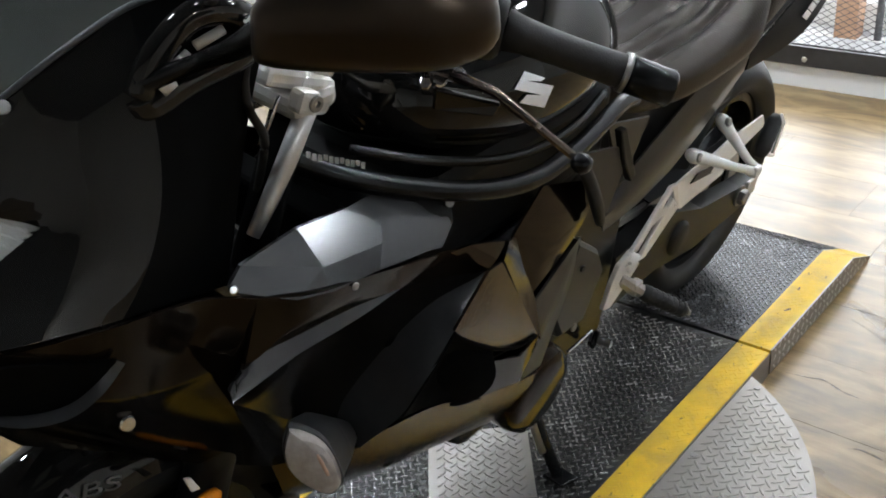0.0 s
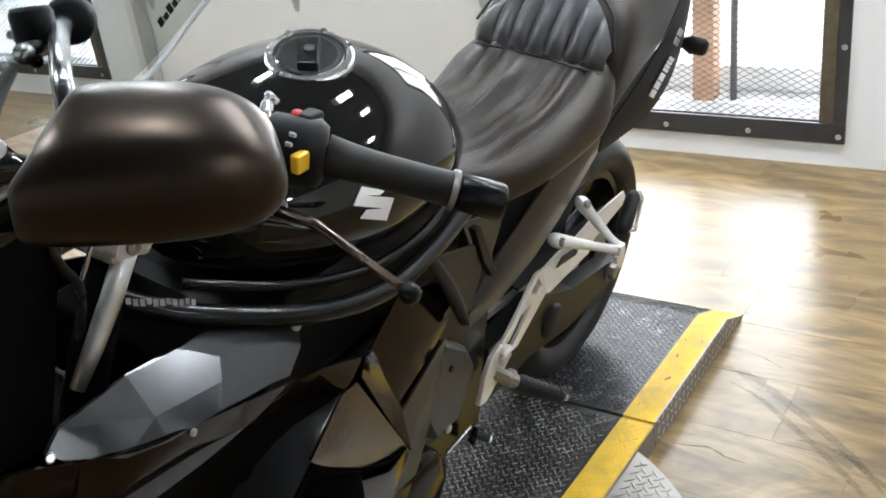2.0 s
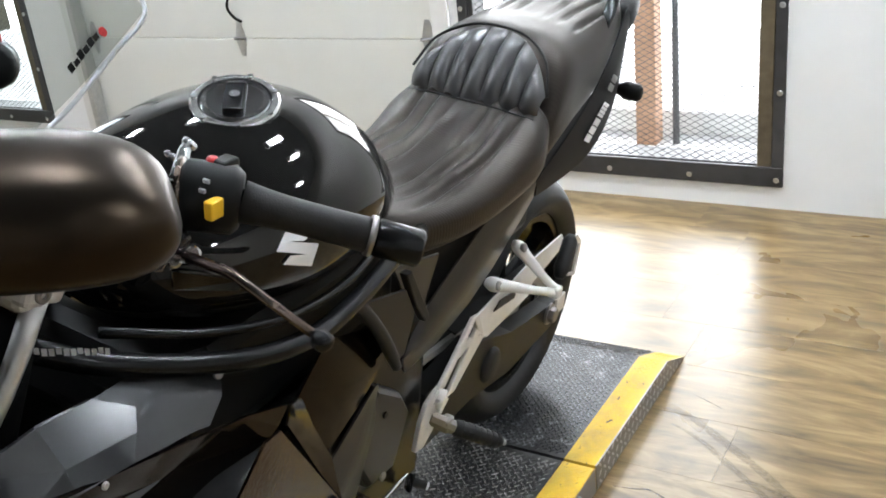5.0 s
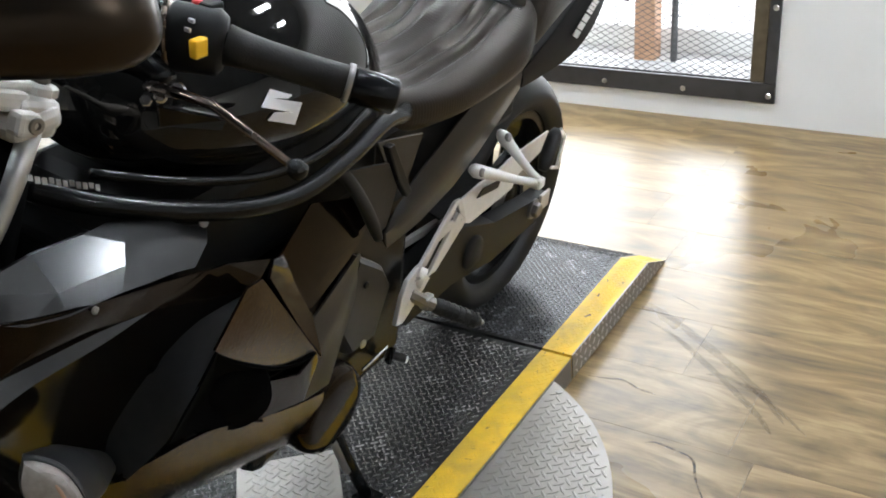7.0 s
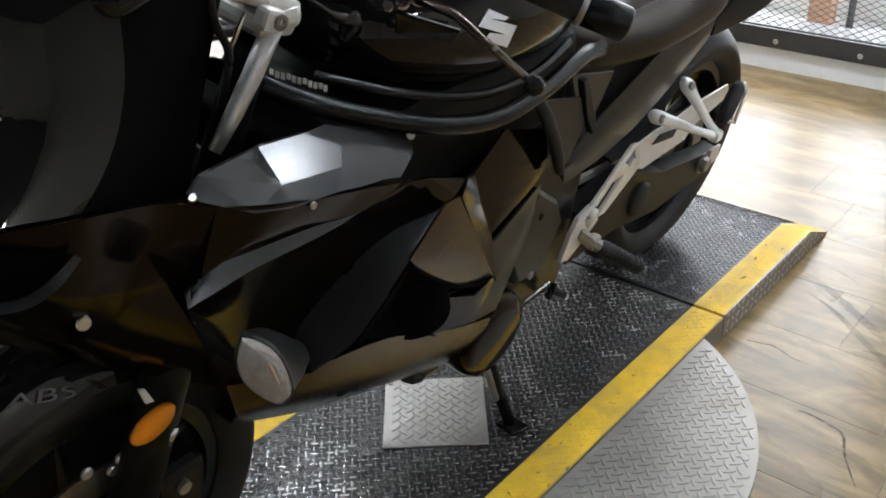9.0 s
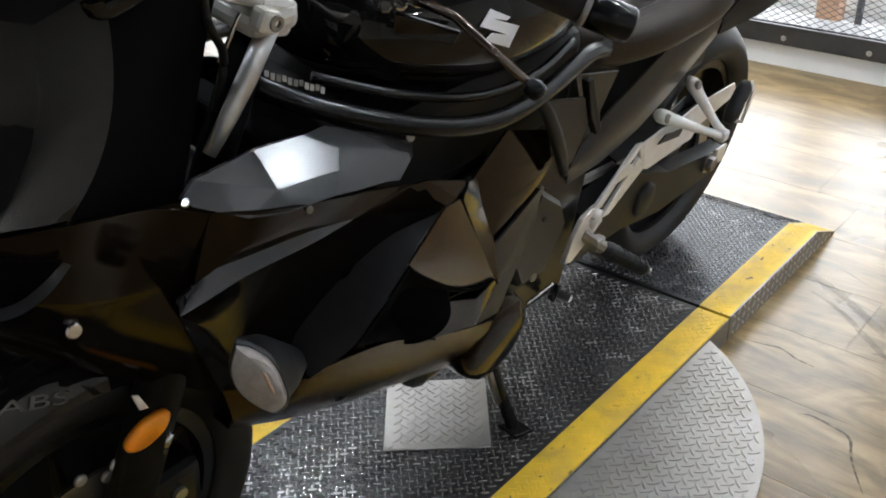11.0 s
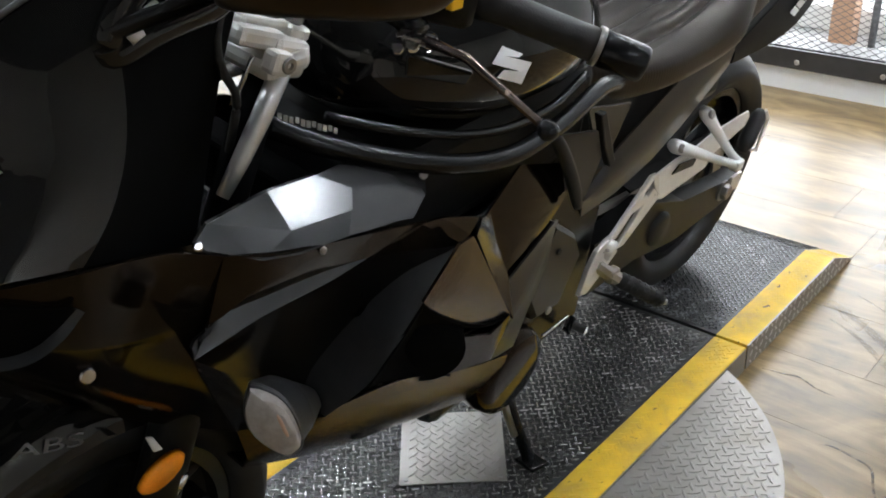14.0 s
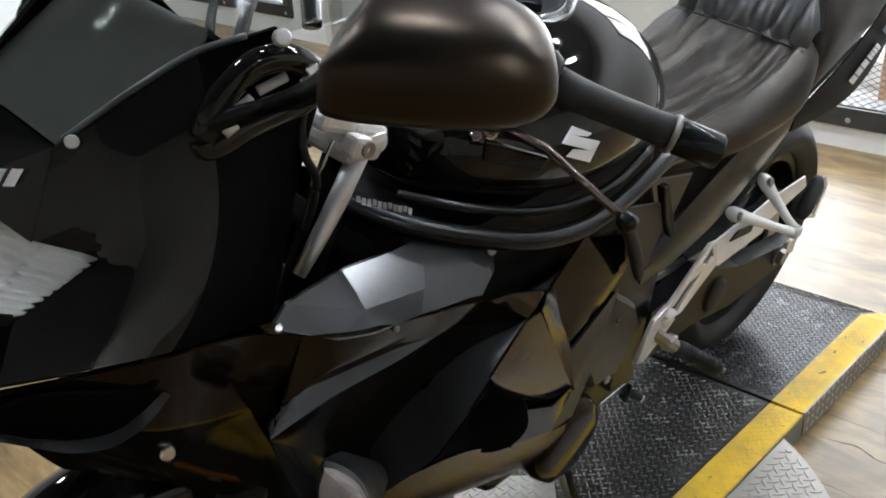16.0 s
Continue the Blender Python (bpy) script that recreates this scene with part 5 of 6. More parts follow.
part("nose", loft([[(0.0 + x * k, y, z) for x, y, z in ((-0.15, -1.712, 0.93), (-0.05, -1.745, 0.93), (0.05, -1.745, 0.93), (0.15, -1.712, 0.93))] for k in (1,)] + [[(-0.12, -1.66, 0.82), (-0.05, -1.70, 0.80), (0.05, -1.70, 0.80), (0.12, -1.66, 0.82)]], closed=False), GLOSS, bike, "", True)
for sd in (1, -1):
    facet = bmesh.new()
    facet.faces.new([facet.verts.new((sd * x, y, z)) for x, y, z in ((0.026, -1.671, 1.045), (0.080, -1.606, 1.083), (0.086, -1.640, 1.007), (0.026, -1.671, 1.043))][::sd])
    thicken(part("nose_side", facet, GLOSS, bike), 0.003)
for k in range(4):
    p0, along, up = Vector((0.0705, -1.6275, 1.0655)), Vector((-0.0175, -0.0215, 0.0)) * 0.42, Vector((-0.0035, -0.0085, -0.0145))
    q0 = p0 + along * 1.12 * k + Vector((0.6, -0.71, 0.37)) * 0.003
    part("nose_decal", slab([q0, q0 + along * 0.8, q0 + along * 0.8 + up, q0 + up], 0.0015), WHITE_DECAL, bike)
part("nose_top", loft([[(-0.026, -1.67, 1.045), (0.026, -1.67, 1.045)], [(-0.08, -1.605, 1.083), (0.08, -1.605, 1.083)]], closed=False), GLOSS, bike)
panel("dash_panel", [(-0.085, -1.600, 1.080), (0.085, -1.600, 1.080), (-0.108, -1.497, 1.130), (0.108, -1.497, 1.130), (-0.080, -1.452, 1.150), (0.080, -1.452, 1.150), (-0.07, -1.43, 1.130), (0.07, -1.43, 1.130)], [(0, 1, 3, 2), (2, 3, 5, 4), (4, 5, 7, 6)], DASHM, None, "dark instrument cover behind the screen")
part("dash_back", box(-0.07, 0.07, -1.46, -1.42, 1.04, 1.13, 0.01), MATTE, bike)
SCREEN = [(-0.082, -1.605, 1.086), (0, -1.640, 1.080), (0.082, -1.605, 1.086), (-0.122, -1.488, 1.156), (0, -1.515, 1.19), (0.122, -1.488, 1.156), (-0.150, -1.36, 1.160), (0, -1.37, 1.265), (0.150, -1.36, 1.160), (-0.155, -1.29, 1.170), (0, -1.25, 1.292), (0.155, -1.29, 1.170), (-0.128, -1.144, 1.241), (0, -1.12, 1.292), (0.128, -1.144, 1.241)]
screen = panel("windscreen", SCREEN, [(3 * r + c, 3 * r + c + 1, 3 * r + c + 4, 3 * r + c + 3) for r in range(4) for c in range(2)], CLEAR, None, "clear curved windscreen", 0.0025)
part("screen_edge", tube([(0.147, -1.375, 1.157), (0.150, -1.36, 1.159), (0.155, -1.29, 1.170), (0.145, -1.20, 1.215), (0.128, -1.144, 1.241), (0.06, -1.128, 1.275), (0, -1.12, 1.291), (-0.06, -1.128, 1.275), (-0.128, -1.144, 1.241), (-0.155, -1.29, 1.170), (-0.150, -1.36, 1.159)], [0.0005, 0.0014] + [0.0023] * 7 + [0.0014, 0.0005], 8, 60), EDGE, screen, "pale polished screen edge", True)
part("screen_seal", tube([(0.086, -1.600, 1.090), (0.104, -1.547, 1.124), (0.120, -1.495, 1.151), (0.132, -1.450, 1.160)], 0.0028, 8, 16), SEALM, screen, "grey rubber seal at the foot of the screen", True)
part("seal_screw", disc((0.090, -1.594, 1.088), (0.74, -0.5, 0.45), 0.006, 0.006, 10, 0.001), BOLT, screen)
sticker_a, sticker_b, sticker_up = Vector((0.1282, -1.236, 1.1995)), Vector((0.1237, -1.196, 1.2245)), Vector((-0.0028, -0.0020, 0.0062))
for k, tall in enumerate((1.0, 0.7, 1.1, 0.8, 1.0, 0.75)):
    p, q = (sticker_a.lerp(sticker_b, (k + c) / 6) for c in (0.0, 0.82))
    part("screen_sticker", slab([p, q, q + sticker_up * tall, p + sticker_up * tall], 0.0006), MATTE, screen, "small dark sticker")
part("screen_sticker", disc((0.120, -1.190, 1.226), (0.85, 0.1, 0.5), 0.0048, 0.0008, 12), RED, screen, "small red sticker")
# opening in the cowl behind the mirror mount
rim = part("vent_rim", tube([(0.150, -1.511, 1.090), (0.152, -1.493, 1.121), (0.158, -1.462, 1.146), (0.165, -1.430, 1.146), (0.172, -1.408, 1.128), (0.172, -1.420, 1.110), (0.162, -1.470, 1.096), (0.152, -1.505, 1.080), (0.150, -1.511, 1.090)], 0.0125, 14, 48), GLOSS, bike, "thick glossy rim round the cowl opening", True)
# dark sheet that stands in for the shade inside the opening
part("vent_backing", slab([(0.148, -1.505, 1.085), (0.150, -1.490, 1.118), (0.154, -1.462, 1.138), (0.160, -1.430, 1.140), (0.164, -1.412, 1.126), (0.162, -1.424, 1.112), (0.156, -1.470, 1.098)], 0.004), HOLE, rim)
for p, q, rad in (((0.160, -1.492, 1.104), (0.163, -1.468, 1.118), 0.006), ((0.163, -1.462, 1.124), (0.167, -1.436, 1.132), 0.0045), ((0.160, -1.498, 1.096), (0.161, -1.486, 1.100), 0.0075)):
    part("mount_bracket", tube([p, q], rad, 10), ALU, rim, "bright cast bracket inside the opening", True)

SIDE_TOP = [(0.15, -1.712, 0.927), (0.1716, -1.6553, 0.9248), (0.188, -1.6, 0.92), (0.1877, -1.5467, 0.9076), (0.184, -1.5, 0.893), (0.1886, -1.4679, 0.8804), (0.195, -1.441, 0.868)]
SIDE_MID = [(0.1436, -1.7184, 0.8868), (0.1622, -1.6536, 0.8653), (0.1762, -1.5972, 0.8453), (0.1749, -1.5658, 0.8269), (0.1713, -1.5381, 0.8127), (0.1771, -1.4958, 0.8083), (0.1854, -1.4508, 0.8074)]
SIDE_LOW = [(0.1063, -1.665, 0.7818), (0.1217, -1.6154, 0.753), (0.1313, -1.57, 0.7231), (0.1259, -1.5424, 0.6945), (0.1238, -1.5089, 0.6641), (0.1306, -1.4364, 0.6125), (0.1387, -1.3515, 0.5531)]
SIDE_WAIST = [(0.1347, -1.7005, 0.8558), (0.1536, -1.6446, 0.8354), (0.1678, -1.595, 0.816), (0.1662, -1.5634, 0.7966), (0.1619, -1.5342, 0.7799), (0.1662, -1.4938, 0.7701), (0.1725, -1.4504, 0.7626)]
SIDE_BELT = [(0.1207, -1.6812, 0.8157), (0.1377, -1.6287, 0.7907), (0.1494, -1.5814, 0.7656), (0.1457, -1.552, 0.7412), (0.1426, -1.5205, 0.717), (0.1482, -1.4627, 0.6845), (0.1555, -1.3967, 0.6489)]
SIDE_END = [(0.0899, -1.6498, 0.7501), (0.1037, -1.6029, 0.7177), (0.1114, -1.5593, 0.6833), (0.1043, -1.5334, 0.6507), (0.1032, -1.4981, 0.6144), (0.1111, -1.4119, 0.545), (0.1199, -1.3092, 0.4634)]
columns = [curve3(col, 24) for col in zip(*(curve3(r, 18) for r in (SIDE_TOP, SIDE_MID, SIDE_WAIST, SIDE_BELT, SIDE_LOW, SIDE_END)))]
verts = [tuple(p) for col in columns for p in col]
faces = [(25 * c + r, 25 * c + r + 1, 25 * c + r + 26, 25 * c + r + 25) for c in range(18) for r in range(24)]
facets("front_side_fairing", verts, faces, WARMGLOSS, "glossy black front side fairing", degrees=40)
INLET_TOP = [(0.154, -1.718, 0.916), (0.171, -1.684, 0.922), (0.180, -1.642, 0.906), (0.186, -1.610, 0.891), (0.192, -1.593, 0.887)]
INLET_LOW = [(0.146, -1.720, 0.885), (0.150, -1.692, 0.864), (0.156, -1.663, 0.847), (0.167, -1.631, 0.844), (0.180, -1.609, 0.863), (0.192, -1.593, 0.886)]
INLET_LIP = [(0.156, -1.725, 0.887), (0.164, -1.699, 0.868), (0.172, -1.670, 0.848), (0.182, -1.637, 0.843), (0.190, -1.609, 0.858), (0.195, -1.588, 0.881)]
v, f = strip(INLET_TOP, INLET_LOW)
# shade inside the inlet is painted as a near-black surface
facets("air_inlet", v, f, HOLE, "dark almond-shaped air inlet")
v, f = strip(INLET_LOW, INLET_LIP)
# the lighter panel colour stands in for light on the up-facing lip
facets("inlet_lip", v, f, LEDGEM)
LEDGE = [(0.165, -1.436, 0.889), (0.133, -1.334, 0.868), (0.136, -1.268, 0.863),
         (0.178, -1.461, 0.884), (0.185, -1.346, 0.850), (0.192, -1.263, 0.843), (0.168, -1.241, 0.851),
         (0.186, -1.453, 0.876), (0.206, -1.402, 0.850), (0.211, -1.356, 0.838), (0.212, -1.288, 0.830)]
facets("fairing_ledge", LEDGE, [(0, 1, 4), (0, 4, 8), (0, 8, 7), (0, 7, 3), (1, 2, 6, 5, 4), (4, 5, 10, 9), (4, 9, 8)], INNERM, "glossy charcoal inner fairing panel", degrees=3)
# its rear end rounds off under the frame rail
END_COLUMNS = [[(0.136, -1.268, 0.863), (0.168, -1.241, 0.851), (0.192, -1.263, 0.843), (0.212, -1.288, 0.830)],
               [(0.130, -1.216, 0.8572), (0.161, -1.196, 0.8470), (0.188, -1.218, 0.8362), (0.211, -1.245, 0.820)],
               [(0.125, -1.160, 0.846), (0.156, -1.152, 0.837), (0.185, -1.174, 0.8255), (0.209, -1.205, 0.811)],
               [(0.124, -1.090, 0.825), (0.158, -1.104, 0.818), (0.188, -1.134, 0.808), (0.207, -1.176, 0.800)]]
end_rows = [curve3(c, 14) for c in zip(*END_COLUMNS)]
part("ledge_end", loft([[tuple(p) for p in row] for row in end_rows], closed=False), INNERM, bike, "", True)
RAIL_A = [(0.195, -1.441, 0.868), (0.208, -1.368, 0.846), (0.212, -1.247, 0.815)]
RAIL_S = [(0.197, -1.412, 0.808), (0.203, -1.375, 0.815), (0.207, -1.316, 0.810), (0.209, -1.258, 0.806)]
RAIL_U = [(0.192, -1.463, 0.786), (0.193, -1.442, 0.796), (0.196, -1.391, 0.793), (0.201, -1.313, 0.788), (0.208, -1.249, 0.780)]
RAIL_L = [(0.214, -1.4958, 0.7803), (0.206, -1.446, 0.775), (0.208, -1.402, 0.781), (0.209, -1.316, 0.778), (0.208, -1.249, 0.780)]
RAIL_T = [(0.214, -1.4958, 0.7803), (0.206, -1.446, 0.775), (0.208, -1.402, 0.781), (0.209, -1.316, 0.778), (0.208, -1.249, 0.780), (0.212, -1.152, 0.788), (0.200, -1.031, 0.734)]
RAIL_V = [(0.1280, -1.2800, 0.5130), (0.1320, -1.2667, 0.5622), (0.1590, -1.2234, 0.6390), (0.1900, -1.1680, 0.7030), (0.2160, -1.0910, 0.7260)]
RAIL_G = [(0.190, -1.294, 0.541), (0.226, -1.261, 0.597), (0.240, -1.238, 0.644), (0.243, -1.183, 0.692), (0.216, -1.091, 0.726)]
CORNER = (0.122, -1.380, 0.526)
# from the top edge down: lip, recess, upward blade, sloping flank, second blade, bottom
verts, faces = [], []
for ra, rb in ((RAIL_A, RAIL_S), (RAIL_S, RAIL_U), (RAIL_T, RAIL_V + [RAIL_T[-1]]), ([RAIL_L[0], RAIL_V[0]], [CORNER, RAIL_G[0]])):
    v, f = strip(ra, rb)
    faces += [tuple(k + len(verts) for k in q) for q in f]
    verts += v
n0 = len(verts)
verts += [RAIL_A[2], RAIL_T[5], RAIL_T[4], RAIL_S[3], RAIL_A[0], RAIL_S[0], RAIL_U[0], RAIL_L[0], RAIL_V[1], RAIL_V[0], CORNER]
faces += [(n0, n0 + 1, n0 + 2), (n0, n0 + 2, n0 + 3), (n0 + 4, n0 + 5, n0 + 6), (n0 + 7, n0 + 8, n0 + 9), (n0 + 6, n0 + 7, n0 + 10)]
v, f = strip([row[-1] for row in (SIDE_TOP, SIDE_MID, SIDE_WAIST, SIDE_BELT, SIDE_LOW)], [RAIL_A[0], RAIL_S[0], RAIL_U[0], RAIL_L[0], CORNER])
facets("fairing_joint", v, f, GLOSS, degrees=40)
facets("side_fairing", verts, faces, WARMGLOSS, "glossy black side fairing with sharp creases", degrees=14)
for ra, rb in ((RAIL_U, RAIL_L), (RAIL_V, RAIL_G)):
    v, f = strip(ra, rb)
    facets("fairing_blade", v, f, LEDGEM, "charcoal blade on the side fairing", degrees=30)
panel("fairing_facet", [(0.240, -1.095, 0.754), (0.244, -1.128, 0.759), (0.247, -1.191, 0.705), (0.246, -1.170, 0.679), (0.232, -1.060, 0.583), (0.226, -0.994, 0.547), (0.231, -0.967, 0.550), (0.250, -1.102, 0.672)], [(0, 1, 7), (1, 2, 7), (2, 3, 7), (3, 4, 7), (4, 5, 7), (5, 6, 7), (6, 0, 7)], DIMPLE, both=True)
panel("rear_fairing", [(0.200, -1.031, 0.734), (0.183, -0.989, 0.711), (0.188, -0.970, 0.653), (0.202, -0.947, 0.591), (0.228, -0.957, 0.534), (0.214, -0.985, 0.590), (0.204, -1.044, 0.712)], [(0, 1, 2, 6), (6, 2, 3, 5), (5, 3, 4)], WARMGLOSS, crease=0.8, both=True)
panel("rear_fairing_cheek", [(0.182, -0.989, 0.711), (0.164, -0.898, 0.745), (0.157, -0.773, 0.697), (0.165, -0.755, 0.636), (0.176, -0.802, 0.613), (0.198, -0.942, 0.598), (0.189, -0.972, 0.655), (0.188, -0.870, 0.665)], [(0, 1, 7), (1, 2, 7), (2, 3, 7), (3, 4, 7), (4, 5, 7), (5, 6, 7), (6, 0, 7)], WARMGLOSS, both=True)
panel("fairing_strip", [(0.178, -0.797, 0.608), (0.171, -0.775, 0.599), (0.193, -0.847, 0.543), (0.229, -0.962, 0.528), (0.204, -0.948, 0.580), (0.225, -0.99, 0.470), (0.205, -0.90, 0.430), (0.180, -0.80, 0.53)], [(0, 1, 2, 4), (4, 2, 3), (2, 6, 5, 3), (1, 7, 6, 2)], GREYPL, crease=0.8, both=True)
panel("duct_cheek", [(0.222, -1.081, 0.566), (0.232, -1.010, 0.537), (0.236, -0.975, 0.556), (0.229, -0.962, 0.528), (0.225, -0.99, 0.470), (0.214, -1.079, 0.491)], [(0, 1, 4, 5), (1, 2, 3, 4)], WARMGLOSS, crease=0.8, both=True)
LOWER = [(0.122, -1.380, 0.526), (0.190, -1.294, 0.541), (0.208, -1.170, 0.548), (0.214, -1.055, 0.476), (0.205, -0.912, 0.420),
         (0.130, -1.370, 0.470), (0.178, -1.250, 0.446), (0.200, -1.125, 0.420), (0.204, -1.008, 0.386), (0.196, -0.910, 0.356),
         (0.085, -1.345, 0.400), (0.110, -1.213, 0.347), (0.130, -1.063, 0.319), (0.150, -0.93, 0.288), (0.155, -0.86, 0.280)]
panel("lower_fairing", LOWER, [(5 * r + c, 5 * r + c + 1, 5 * r + c + 6, 5 * r + c + 5) for r in range(2) for c in range(4)], DIMPLE, None, "glossy black lower fairing", both=True)
panel("belly_pan", [(-0.085, -1.345, 0.400), (0.085, -1.345, 0.400), (-0.11, -1.213, 0.347), (0.11, -1.213, 0.347), (-0.13, -1.063, 0.319), (0.13, -1.063, 0.319), (-0.15, -0.90, 0.285), (0.15, -0.90, 0.285)], [(0, 1, 3, 2), (2, 3, 5, 4), (4, 5, 7, 6)], MATTE)
# duct and its wall carry their inner shade as near-black colour
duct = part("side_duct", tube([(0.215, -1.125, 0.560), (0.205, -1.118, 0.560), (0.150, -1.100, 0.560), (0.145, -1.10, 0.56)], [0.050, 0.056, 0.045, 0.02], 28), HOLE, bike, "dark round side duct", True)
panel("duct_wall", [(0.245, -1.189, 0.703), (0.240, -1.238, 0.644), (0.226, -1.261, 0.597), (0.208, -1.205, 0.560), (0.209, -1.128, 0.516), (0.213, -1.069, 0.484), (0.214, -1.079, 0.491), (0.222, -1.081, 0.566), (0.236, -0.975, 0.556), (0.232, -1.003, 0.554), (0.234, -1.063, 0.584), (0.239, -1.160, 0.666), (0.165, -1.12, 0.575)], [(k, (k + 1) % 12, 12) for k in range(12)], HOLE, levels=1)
bolt((0.160, -1.578, 0.777), (1, -0.1, 0.25), 0.0105, CHROME)
bolt((0.166, -1.441, 1.167), (0.85, -0.3, 0.4), 0.0095, BOLT, None, 0.010)
bolt((0.182, -1.421, 1.140), (0.9, -0.35, 0.2), 0.0075, CHROME, None, 0.006)
bolt((0.184, -1.430, 1.133), (0.9, -0.35, 0.2), 0.006, CHROME, None, 0.006)
bolt((0.210, -1.325, 0.828), (1, 0, 0.2), 0.0055)
bolt((0.184, -1.462, 0.884), (0.8, -0.3, 0.7), 0.006, CHROME)
bolt((0.168, -1.119, 0.820), (1, -0.3, 0.4), 0.008)
# label on the inner cowl: unreadable small lettering as bars
for k in range(11):
    y = -1.338 + 0.0078 * k
    lo, hi = (0.0, 0.008) if k % 3 else (0.002, 0.009)
    part("label_bar", slab([(0.155, y, 0.968 + hi - 0.55 * (y + 1.345)), (0.155, y + 0.0056, 0.965 + hi - 0.55 * (y + 1.345)), (0.155, y + 0.0056, 0.965 + lo - 0.55 * (y + 1.345)), (0.155, y, 0.968 + lo - 0.55 * (y + 1.345))], 0.0006), GREY_DECAL, bike)

# front turn signal on the fairing flank
sc = Vector((0.272, -1.452, 0.715))
sn, su = Vector((0.72, -0.62, 0.30)).normalized(), Vector((0.25, -0.15, 0.95))
sr = su.cross(sn).normalized()
su = sn.cross(sr).normalized()
LEAF = [(-0.0215, 0.0345), (-0.0085, 0.0325), (0.0110, 0.0215), (0.0249, 0.0023), (0.0347, -0.0251), (0.0302, -0.0368), (0.0191, -0.0414), (-0.0027, -0.0299), (-0.0188, -0.0127), (-0.0256, 0.0098)]
leaf = curve3([(u, v, 0) for u, v in LEAF + LEAF[:1]], 40)[:-1]


def leaf_ring(d, k, du=0.0, dv=0.0):
    return [sc + sn * d + sr * (u * k + du) + su * (v * k + dv) for u, v, _ in leaf]


back = [[Vector((0.215, -1.345, 0.630)) + (p - sc) * 0.7 for p in leaf_ring(0, 0.6)], [Vector((0.232, -1.395, 0.668)) + (p - sc) for p in leaf_ring(0, 0.92)], leaf_ring(-0.008, 1.03), leaf_ring(0.0, 1.0)]
sig = part("front_signal", loft(back), GREYPL, bike, "charcoal turn signal body", True)
lens = part("signal_lens", loft([leaf_ring(0.0, 0.97), leaf_ring(0.008, 0.93), leaf_ring(0.015, 0.62, 0.006, 0.004), leaf_ring(0.018, 0.2, 0.011, 0.006)]), LENS, sig, "clear turn signal lens")
sharp_smooth(lens, 22)
part("lens_ridge", tube([sc + sn * d + sr * u + su * v for u, v, d in ((-0.003, 0.021, 0.0105), (0.007, 0.012, 0.0150), (0.017, -0.008, 0.0145), (0.023, -0.024, 0.0105))], [0.0012, 0.0032, 0.0034, 0.0012], 8, 14), AMBER, sig, "warm streak inside the lens", True)
part("lens_rim", loft([leaf_ring(-0.001, 1.04), leaf_ring(0.003, 1.03), leaf_ring(0.004, 0.98)], caps=False), GREYPL, sig, "", True)

# foot controls
hp = part("footrest_plate", slab([(0.166, -0.590, 0.476), (0.166, -0.545, 0.428), (0.169, -0.584, 0.412), (0.169, -0.637, 0.378), (0.169, -0.662, 0.385), (0.169, -0.648, 0.438), (0.167, -0.628, 0.466)], 0.010, 0.002), ALU, bike, "silver cast footrest plate")
for quad in (((0.157, -0.452, 0.548), (0.157, -0.432, 0.545), (0.165, -0.560, 0.460), (0.166, -0.584, 0.470)), ((0.157, -0.434, 0.514), (0.157, -0.398, 0.482), (0.165, -0.522, 0.428), (0.166, -0.552, 0.432)), ((0.158, -0.460, 0.510), (0.158, -0.440, 0.492), (0.162, -0.520, 0.490), (0.162, -0.508, 0.514)), ((0.157, -0.448, 0.546), (0.157, -0.428, 0.543), (0.157, -0.400, 0.484), (0.157, -0.425, 0.505))):
    part("plate_strut", slab(quad, 0.008, 0.0015, 1), ALU, hp)
part("plate_boss", tube([(0.160, -0.585, 0.452), (0.182, -0.578, 0.446)], 0.020, 14), ALU, hp, "", True)
for y, z in ((-0.614, 0.446), (-0.622, 0.418), (-0.648, 0.393), (-0.415, 0.494)):
    part("plate_bolt", disc((0.169 if y < -0.5 else 0.157, y, z), (1, 0, 0), 0.0095, 0.006, 12, 0.002), DULL, hp)
peg = part("footpeg", tube([(0.198, -0.568, 0.390), (0.204, -0.562, 0.386), (0.262, -0.507, 0.346), (0.268, -0.501, 0.342)], [0.011, 0.0155, 0.0145, 0.009], 14), RUBBER, bike, "ribbed rubber footpeg", True)
for k in range(7):
    c = Vector((0.208, -0.558, 0.383)).lerp(Vector((0.258, -0.511, 0.349)), k / 6)
    part("peg_rib", tube([c, c + Vector((0.0035, 0.0033, -0.0024))], 0.0165, 12), RUBBER, peg)
part("peg_mount", tube([(0.170, -0.612, 0.428), (0.184, -0.585, 0.404), (0.198, -0.568, 0.390)], [0.013, 0.014, 0.014], 8), DULL, peg)
part("peg_clevis", box(0.180, 0.200, -0.590, -0.562, 0.385, 0.412, 0.005), DULL, peg)
part("peg_tip", disc((0.267, -0.502, 0.343), (0.7, 0.6, -0.4), 0.006, 0.009, 10), DULL, peg)
part("shift_rod", tube([(0.170, -0.7501, 0.3399), (0.170, -0.6726, 0.3407)], 0.0035, 8), CHROME, bike, "", True)
part("shift_lever", tube([(0.175, -0.66, 0.335), (0.180, -0.68, 0.315), (0.165, -0.66, 0.300)], 0.006, 8), BLKMETAL, bike)
peg_shift = part("shift_peg", tube([(0.165, -0.668, 0.322), (0.198, -0.650, 0.312)], 0.0085, 10), RUBBER, bike, "", True)
part("shift_peg_tip", disc((0.198, -0.650, 0.312), (0.033, 0.018, -0.010), 0.007, 0.004, 12, 0.001), BOLT, peg_shift)

